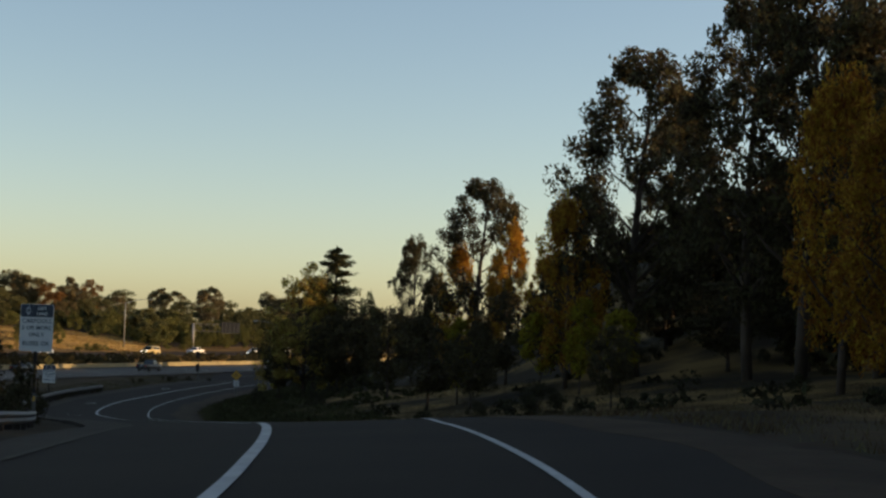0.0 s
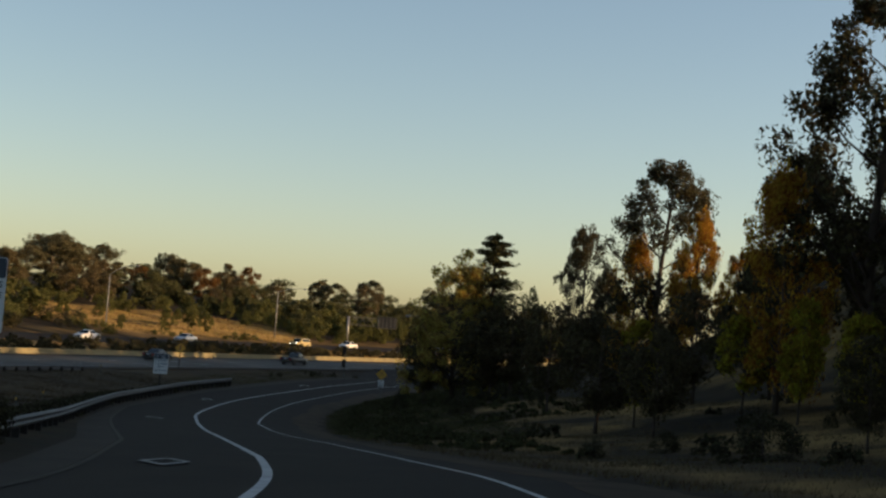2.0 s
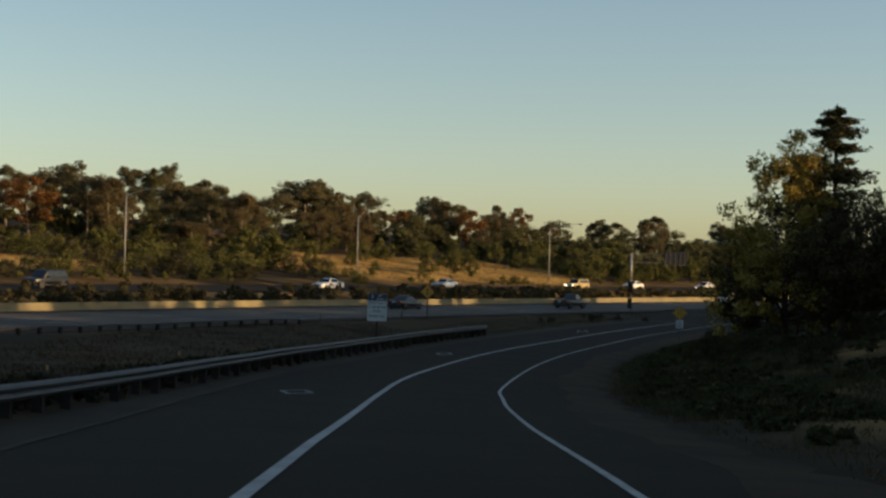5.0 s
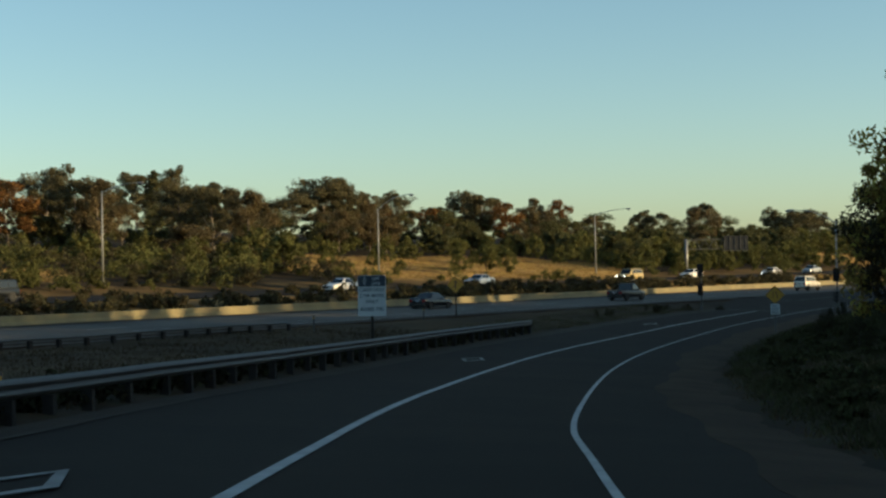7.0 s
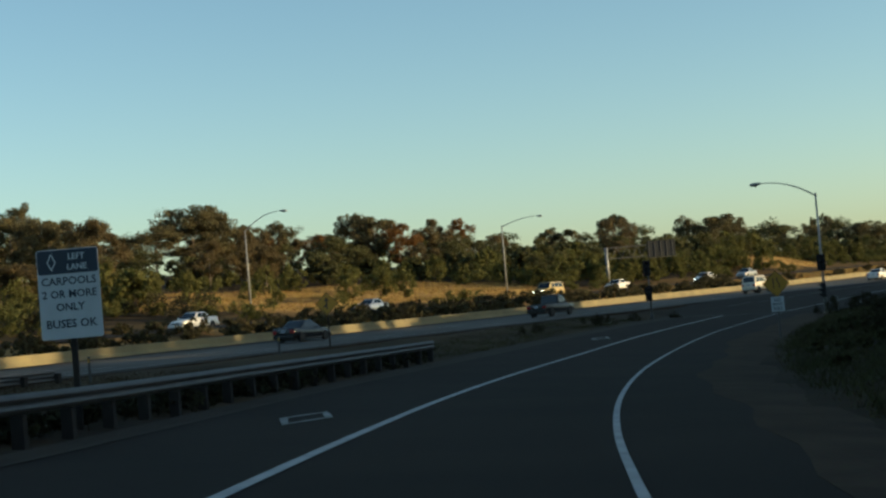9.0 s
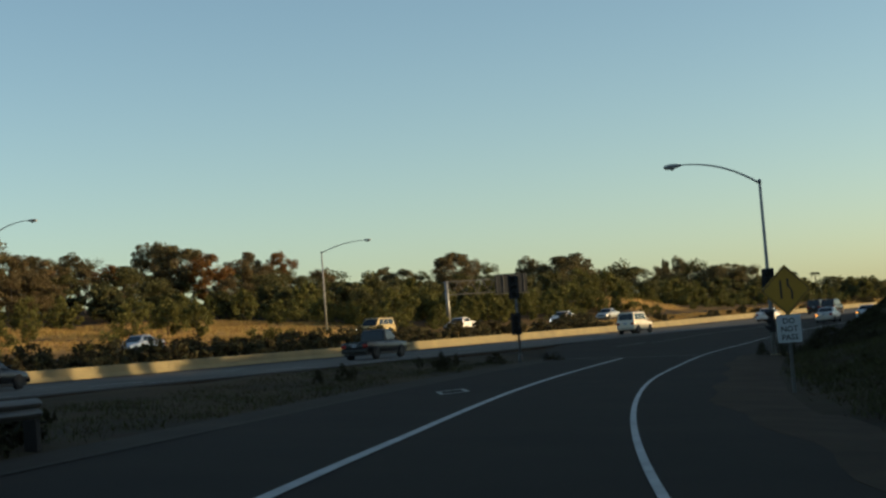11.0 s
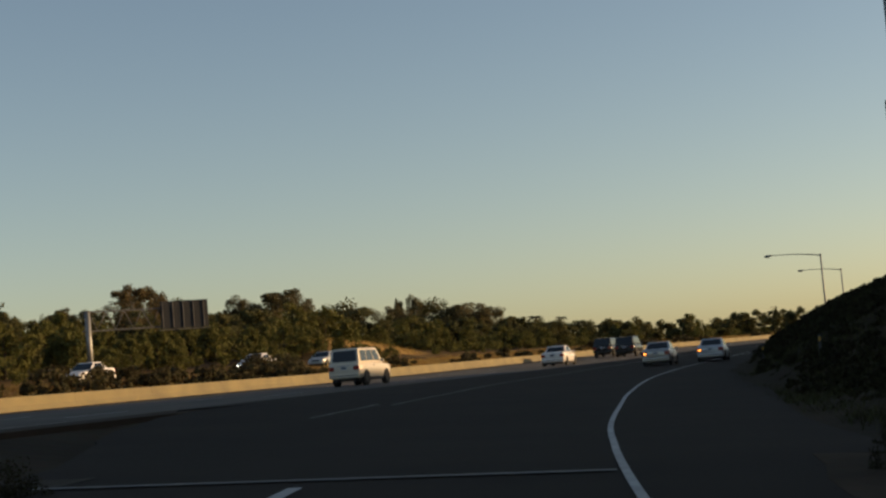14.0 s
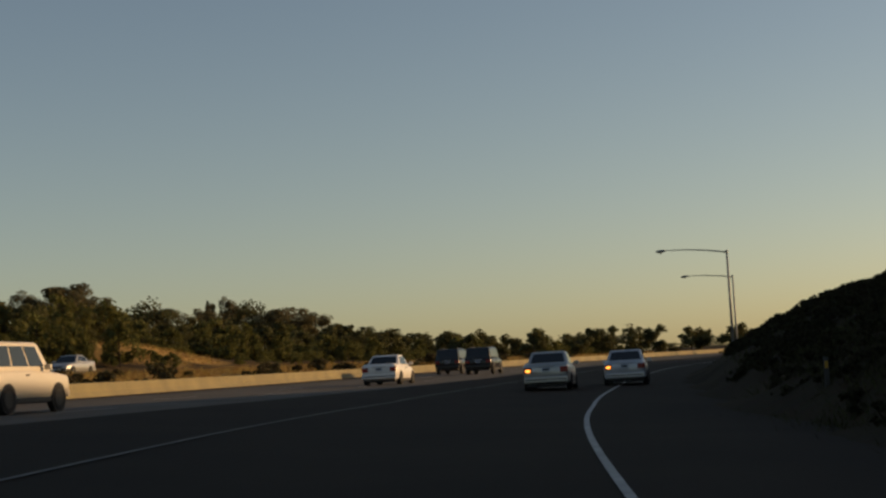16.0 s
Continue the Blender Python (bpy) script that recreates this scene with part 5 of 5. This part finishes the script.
signal_head("signal_head", left_signal, -0.04, -0.28, 2.08 - sz, 3.13 - sz, 0.48, 4)
for zz in (2.2, 3.0, 4.1, 4.8):
    box("bracket", -0.2, 0.05, -0.06, 0.0, zz - sz, zz - sz + 0.05, M_GALV, left_signal, bevel=0.005)

right_signal = thing("ramp_signal", "pair of black ramp signals strapped to a lamp pole", "traffic signal", "ramp signals")
right_signal.location = (-40.83, 240.36, 0)
signal_head("signal_head", right_signal, 0.0, -0.40, 3.14, 4.29, 0.58, 4)
signal_head("signal_head", right_signal, -0.1, -0.34, 1.25, 2.35, 0.36, -68)
for zz in (1.5, 2.1, 3.4, 4.0):
    box("bracket", -0.02, 0.14, -0.24, -0.1, zz, zz + 0.06, M_GALV, right_signal, "steel strap and arm", 0.005)

cabinet = thing("control_cabinet", "grey metal control cabinet at the foot of the lamp pole", "cabinet")
cz = ground_at(-39.7, 241.2)
cabinet.location = (-40.35, 241.3, cz)
box("body", -0.24, 0.24, -0.3, 0.3, 0.06, 1.1, M_GREY_BOX, cabinet, bevel=0.02)
box("door", -0.2, 0.2, -0.312, -0.302, 0.12, 1.04, M_GREY_BOX, cabinet, bevel=0.004)
box("plinth", -0.3, 0.3, -0.36, 0.36, -0.3, 0.055, M_CONCRETE, cabinet, bevel=0.01)


# ---------------------------------------------------------------- overhead sign frame
def sign_gantry():
    root = thing("overhead_sign", "overhead sign panel on a steel truss and post", "overhead sign")
    x0, y0, x1, y1 = -80.4, 351.3, -71.5, 355.7
    z = ground_at(x0, y0)
    d = Vector((x1 - x0, y1 - y0, 0))
    length = d.length
    root.location = (x0, y0, z)
    root.rotation_euler = (0, 0, math.atan2(d.y, d.x))
    top = 9.7 - z
    tube("post", [(0, 0, -0.4), (0, 0, top)], [0.27, 0.24], M_SIGN_BACK, root, 12, "pale steel post")
    for zz in (top - 0.15, top - 1.75):
        box("chord", -0.5, length, -0.08, 0.08, zz, zz + 0.13, M_DARK_STEEL, root, bevel=0.01)
    n = 8
    for k in range(n):
        a, b = length * 0.62 * k / n, length * 0.62 * (k + 1) / n
        p, q = ((a, 0, top - 1.67), (b, 0, top - 0.07)) if k % 2 else ((a, 0, top - 0.07), (b, 0, top - 1.67))
        tube("brace", [p, q], [0.04, 0.04], M_DARK_STEEL, root, 6)
    box("sign_panel", length * 0.62, length + 0.4, -0.22, -0.16, top - 1.9, top + 0.45, M_SIGN_GREEN, root, "dull grey back of a large sign panel", 0.01)
    for k in range(5):
        xx = length * 0.64 + k * (length * 0.36) / 4
        box("panel_rib", xx - 0.04, xx + 0.04, -0.3, -0.225, top - 1.85, top + 0.4, M_DARK_STEEL, root, bevel=0.004)
    box("walkway", length * 0.6, length + 0.4, -0.75, -0.24, top - 2.05, top - 1.98, M_DARK_STEEL, root, "grated walkway")


sign_gantry()

# ---------------------------------------------------------------- vehicles
def loft(rings):
    n = len(rings[0])
    verts = [p for r in rings for p in r]
    faces = [(a * n + k, a * n + (k + 1) % n, (a + 1) * n + (k + 1) % n, (a + 1) * n + k) for a in range(len(rings) - 1) for k in range(n)]
    faces += [tuple(reversed(range(n))), tuple(range((len(rings) - 1) * n, len(rings) * n))]
    return verts, faces


def body_ring(y, zb, zt, hw):
    half = [(hw * 0.80, zb), (hw * 0.97, zb + 0.10), (hw, zb + (zt - zb) * 0.45), (hw * 0.985, zt - 0.10), (hw * 0.93, zt - 0.02), (hw * 0.75, zt)]
    return [Vector((x, y, z)) for x, z in half] + [Vector((-x, y, z)) for x, z in reversed(half)]


def on_face(quad, u, v, lift):
    a, b, c, d = quad
    p = a.lerp(b, u).lerp(d.lerp(c, u), v)
    n = (b - a).cross(d - a).normalized()
    return p + n * lift


def window(name, quad, u0, u1, v0, v1, parent, label="", mat=None):
    """A pane with thickness, set on a sloping face."""
    outer = [on_face(quad, u, v, 0.014) for u, v in ((u0, v0), (u1, v0), (u1, v1), (u0, v1))]
    inner = [on_face(quad, u, v, -0.01) for u, v in ((u0, v0), (u1, v0), (u1, v1), (u0, v1))]
    return piece(name, outer + inner, [(0, 1, 2, 3), (7, 6, 5, 4)] + [(k, k + 4, (k + 1) % 4 + 4, (k + 1) % 4) for k in range(4)], mat or M_GLASS, parent, label)


def wheel(parent, x, y, r):
    w = new("wheel")
    w.parent = parent
    w.location = (x, y, r)
    s = 1 if x > 0 else -1
    prof = [(-0.10, r * 0.62), (-0.11, r * 0.9), (-0.08, r), (0.08, r), (0.11, r * 0.9), (0.10, r * 0.62)]
    verts, faces = [], []
    for k in range(20):
        a = 2 * math.pi * k / 20
        verts += [(px, pr * math.cos(a), pr * math.sin(a)) for px, pr in prof]
    n = len(prof)
    for k in range(20):
        k2 = (k + 1) % 20
        faces += [(k * n + j, k * n + j + 1, k2 * n + j + 1, k2 * n + j) for j in range(n - 1)]
    piece("tyre", verts, faces, M_RUBBER, w, smooth=True)
    v, f = tube_data([(s * 0.02, 0, 0), (s * 0.075, 0, 0), (s * 0.085, 0, 0)], [r * 0.63, r * 0.6, r * 0.2], 16)
    piece("rim", v, f, M_RIM, w)
    for k in range(5):
        a = 2 * math.pi * k / 5
        sp = [(s * 0.086, math.cos(a + da) * rr * r, math.sin(a + da) * rr * r) for da, rr in ((-0.28, 0.28), (0.28, 0.28), (0.2, 0.55), (-0.2, 0.55))]
        piece("rim_slot", sp, [(0, 1, 2, 3), (3, 2, 1, 0)], M_TRIM, w)


def car(name, label, paint, x, y, z, heading, length=4.6, width=1.75, height=1.45, style="sedan", amber=False, lit=False, group="", roof_rack=False):
    """A parked-still road vehicle facing +y before its heading (degrees to the left of +y)."""
    root = thing(name, label, "car" if style in ("sedan", "wagon") else ("pickup truck" if style == "pickup" else "SUV"), group)
    L, hw, H = length / 2, width / 2, height
    r = 0.31 if style == "sedan" else 0.37
    g = 0.20 if style == "sedan" else 0.32
    if style == "sedan":
        belt, deck = 0.64 * H, 0.70 * H
        st = [(-L, g + 0.16, deck - 0.14, 0.86), (-L + 0.08, g + 0.04, deck - 0.03, 0.94), (-L + 0.35, g, deck, 0.98), (-L * 0.5, g - 0.02, belt + 0.01, 1.0), (0, g - 0.02, belt - 0.02, 1.0),
              (L * 0.42, g - 0.02, belt - 0.04, 1.0), (L * 0.62, g, belt - 0.08, 0.98), (L - 0.25, g + 0.04, belt - 0.17, 0.93), (L - 0.06, g + 0.1, belt - 0.26, 0.85), (L, g + 0.18, belt - 0.34, 0.76)]
        c0, c1, t0, t1 = -L * 0.66, L * 0.44, -L * 0.32, L * 0.10
    elif style == "pickup":
        belt = 0.60 * H
        st = [(-L, g + 0.14, belt - 0.05, 0.94), (-L + 0.06, g + 0.1, belt, 0.97), (-L * 0.4, g + 0.04, belt, 1.0), (0, g, belt, 1.0), (L * 0.45, g, belt - 0.02, 1.0), (L * 0.6, g, belt - 0.05, 0.98),
              (L - 0.12, g + 0.05, belt - 0.12, 0.93), (L, g + 0.14, belt - 0.2, 0.86)]
        c0, c1, t0, t1 = -L * 0.12, L * 0.52, -L * 0.06, L * 0.26
    else:
        belt = 0.60 * H
        st = [(-L, g + 0.16, belt - 0.06, 0.92), (-L + 0.06, g + 0.05, belt, 0.97), (-L * 0.5, g, belt, 1.0), (0, g, belt, 1.0), (L * 0.4, g, belt - 0.02, 1.0), (L * 0.6, g, belt - 0.06, 0.98),
              (L - 0.15, g + 0.05, belt - 0.13, 0.93), (L, g + 0.15, belt - 0.22, 0.86)]
        c0, c1, t0, t1 = -L + 0.1, L * 0.5, -L + 0.28, L * 0.24
    v, f = loft([body_ring(yy, zb, zt, hw * k) for yy, zb, zt, k in st])
    piece("body", v, f, paint, root, smooth=True)
    zb = belt - 0.06
    wb, wt = hw * 0.93, hw * (0.74 if style == "sedan" else 0.82)
    B = [Vector((-wb, c0, zb)), Vector((wb, c0, zb)), Vector((wb, c1, zb)), Vector((-wb, c1, zb))]
    T = [Vector((-wt, t0, H - 0.05)), Vector((wt, t0, H - 0.05)), Vector((wt, t1, H - 0.05)), Vector((-wt, t1, H - 0.05))]
    R = [Vector((-wt * 0.9, t0 + 0.1, H)), Vector((wt * 0.9, t0 + 0.1, H)), Vector((wt * 0.9, t1 - 0.12, H)), Vector((-wt * 0.9, t1 - 0.12, H))]
    bm = bmesh.new()
    v, f = loft([B, T, R])
    vs = [bm.verts.new(p) for p in v]
    for q in f:
        bm.faces.new([vs[k] for k in q])
    bmesh.ops.bevel(bm, geom=list(bm.edges), offset=0.045, segments=3, affect="EDGES", profile=0.5)
    part("cabin", bm, paint, root, smooth=True)
    rear = [B[0], B[1], T[1], T[0]]
    front = [B[2], B[3], T[3], T[2]]
    right, left = [B[1], B[2], T[2], T[1]], [B[3], B[0], T[0], T[3]]
    window("rear_window", rear, 0.08, 0.92, 0.2, 0.93, root, "dark tinted rear window")
    window("windscreen", front, 0.05, 0.95, 0.14, 0.95, root, "dark windscreen")
    panes = ((0.08, 0.34), (0.37, 0.63), (0.66, 0.9)) if style == "wagon" or style == "suv" else ((0.14, 0.5), (0.53, 0.86))
    if style == "pickup":
        panes = ((0.12, 0.85),)
    for a, b in panes:
        window("side_window", right, a, b, 0.2, 0.9, root)
        window("side_window", left, 1 - b, 1 - a, 0.2, 0.9, root)
    for sx in (-1, 1):
        for yy in (-L * 0.6, L * 0.62):
            # arch
            v, f = tube_data([(sx * (hw * 0.80), yy, r), (sx * (hw + 0.006), yy, r)], [r * 1.09, r * 1.09], 18)
            piece("wheel_arch", v, f, M_TRIM, root, "dark wheel arch")
            wheel(root, sx * (hw - 0.08), yy, r)
        zl = (st[1][2] - 0.18)
        box("tail_light", *sorted((sx * hw * 0.60, sx * hw * 0.93)), -L - 0.02, -L + 0.12, zl - 0.16, zl + 0.05, M_TAIL, root, "red tail light", 0.02)
        if amber and sx < 0:
            box("turn_signal", *sorted((sx * hw * 0.66, sx * hw * 0.86)), -L - 0.03, -L - 0.018, zl - 0.12, zl - 0.02, M_TAIL_ON, root, "lit amber turn signal", 0.004)
        zh = st[-2][2] - 0.12
        box("headlight", *sorted((sx * hw * 0.5, sx * hw * 0.82)), L - 0.16, L + 0.0, zh - 0.1, zh + 0.04, M_HEAD_ON if lit else M_HEAD, root, "headlight", 0.02)
        box("door_mirror", *sorted((sx * (hw - 0.02), sx * (hw + 0.17))), L * 0.28, L * 0.28 + 0.1, belt, belt + 0.14, paint, root, bevel=0.02)
        box("door_handle", *sorted((sx * (hw - 0.01), sx * (hw + 0.018))), -L * 0.18, -L * 0.18 + 0.18, belt - 0.16, belt - 0.12, M_TRIM, root, bevel=0.006)
        box("sill", *sorted((sx * hw * 0.9, sx * (hw + 0.004))), -L * 0.42, L * 0.42, g - 0.05, g + 0.07, M_TRIM, root, "black sill", 0.01)
    box("bumper", -hw * 0.93, hw * 0.93, -L - 0.07, -L + 0.1, g + 0.08, g + 0.30, paint, root, "rear bumper", 0.04)
    box("bumper_strip", -hw * 0.86, hw * 0.86, -L - 0.078, -L - 0.06, g + 0.18, g + 0.215, M_TRIM, root, bevel=0.004)
    box("bumper", -hw * 0.86, hw * 0.86, L - 0.1, L + 0.05, g + 0.06, g + 0.28, paint, root, "front bumper", 0.04)
    box("underbody", -hw * 0.82, hw * 0.82, -L + 0.15, L - 0.2, g - 0.08, g + 0.12, M_TRIM, root, bevel=0.02)
    zp = st[1][2] - 0.2
    plate = box("number_plate", -0.155, 0.155, -L - 0.035, -L - 0.012, zp - 0.1, zp + 0.06, M_PLATE, root, "pale plate with a dark bar", 0.004)
    box("bar", -0.12, 0.12, -L - 0.04, -L - 0.036, zp - 0.05, zp + 0.015, M_SIGN_BLACK, plate)
    box("trim_strip", -0.34, 0.34, -L - 0.03, -L - 0.005, zp + 0.075, zp + 0.105, M_RIM, root, "bright strip over the plate", 0.006)
    box("grille", -hw * 0.45, hw * 0.45, L - 0.05, L + 0.012, g + 0.3, g + 0.42, M_TRIM, root, bevel=0.01)
    box("exhaust", -hw * 0.55, -hw * 0.47, -L - 0.04, -L + 0.3, g - 0.04, g + 0.04, M_GALV, root, bevel=0.01)
    if roof_rack:
        for sx in (-1, 1):
            tube("roof_rail", [(sx * wt * 0.8, t0 + 0.2, H + 0.05), (sx * wt * 0.8, t1 - 0.2, H + 0.05)], [0.02, 0.02], M_TRIM, root, 6)
    if style == "pickup":
        v, f = loft([[Vector((sx * hw * k, yy, zz)) for sx, zz in ((-1, belt - 0.35), (1, belt - 0.35), (1, belt + 0.012), (-1, belt + 0.012))] for yy, k in ((-L + 0.12, 0.82), (-L * 0.16, 0.82))])
        piece("bed", v, f, M_TRIM, root, "dark open load bed")
    root.matrix_basis = Matrix.Translation((x, y, z)) @ Matrix.Rotation(radians(heading), 4, "Z")
    return root


def on_ramp(y, u):
    i = near_y(RAMP, y)
    p = ramp_point(i, u)
    return p.x, p.y, p.z, math.degrees(math.atan2(-RAMP_T[i, 0], RAMP_T[i, 1]))


def on_free(y, u, back=False):
    i = near_y(FREE, y)
    p = free_point(i, u)
    h = math.degrees(math.atan2(-FREE_T[i, 0], FREE_T[i, 1]))
    return p.x, p.y, p.z, h + (180 if back else 0)


car("sedan", "older silver sedan with its turn signal lit", M_SILVER, *on_ramp(319.5, 0.3), 4.7, 1.76, 1.45, amber=True, group="traffic on the merging lane")
car("sedan", "pale silver sedan with one amber turn signal lit", M_SILVER_B, *on_ramp(326, -2.4), 4.7, 1.76, 1.45, amber=True, group="traffic on the merging lane")
car("sedan", "white two-door coupe on the freeway", M_WHITE_CAR, *on_free(335, 1.6), 4.4, 1.76, 1.40, group="freeway traffic")
car("boxy_suv", "boxy white off-road wagon with dark windows", M_CREAM_CAR, *on_free(300.5, 3.6), 4.6, 1.72, 1.86, "suv", group="freeway traffic")
car("suv", "black sport utility wagon on the freeway", M_DARK_CAR, *on_free(366, 2.6), 4.9, 1.9, 1.8, "suv", group="freeway traffic", roof_rack=True)
car("suv", "black sport utility wagon on the freeway", M_DARK_CAR, *on_free(373, 6.2), 4.9, 1.9, 1.8, "suv", group="freeway traffic", roof_rack=True)
car("sedan", "black sedan on the freeway", M_DARK_CAR, *on_free(225, 7.2), 4.7, 1.78, 1.42, group="freeway traffic")
car("pickup", "dark pickup truck on the freeway", M_GREY_CAR, *on_free(256, 4.0), 5.3, 1.9, 1.75, "pickup", group="freeway traffic")
car("suv", "dark sport utility wagon far ahead", M_GREY_CAR, *on_free(478, 1.0), 4.8, 1.85, 1.75, "suv", group="freeway traffic")
car("suv", "dark sport utility wagon far ahead", M_GREY_CAR, *on_ramp(450, 1.0), 4.8, 1.85, 1.75, "suv", group="freeway traffic")
car("sedan", "white sedan on the far carriageway", M_WHITE_CAR, *on_free(238, 27, True), 4.6, 1.75, 1.42, group="oncoming traffic")
car("sedan", "silver sedan on the far carriageway", M_SILVER_B, *on_free(268, 31, True), 4.6, 1.75, 1.42, group="oncoming traffic")
car("suv", "gold wagon catching the low sun", M_TAN_CAR, *on_free(296, 27, True), 4.7, 1.85, 1.75, "suv", group="oncoming traffic", lit=True)
car("sedan", "white sedan on the far carriageway", M_WHITE_CAR, *on_free(318, 30.5, True), 4.6, 1.75, 1.42, group="oncoming traffic")
car("sedan", "white sedan on the far carriageway", M_WHITE_CAR, *on_free(338, 27, True), 4.6, 1.75, 1.42, group="oncoming traffic", lit=True)
car("sedan", "silver sedan on the far carriageway", M_SILVER, *on_free(362, 31, True), 4.6, 1.75, 1.42, group="oncoming traffic")
car("suv", "dark wagon on the far carriageway", M_GREY_CAR, *on_free(196, 30, True), 4.7, 1.85, 1.75, "suv", group="oncoming traffic")
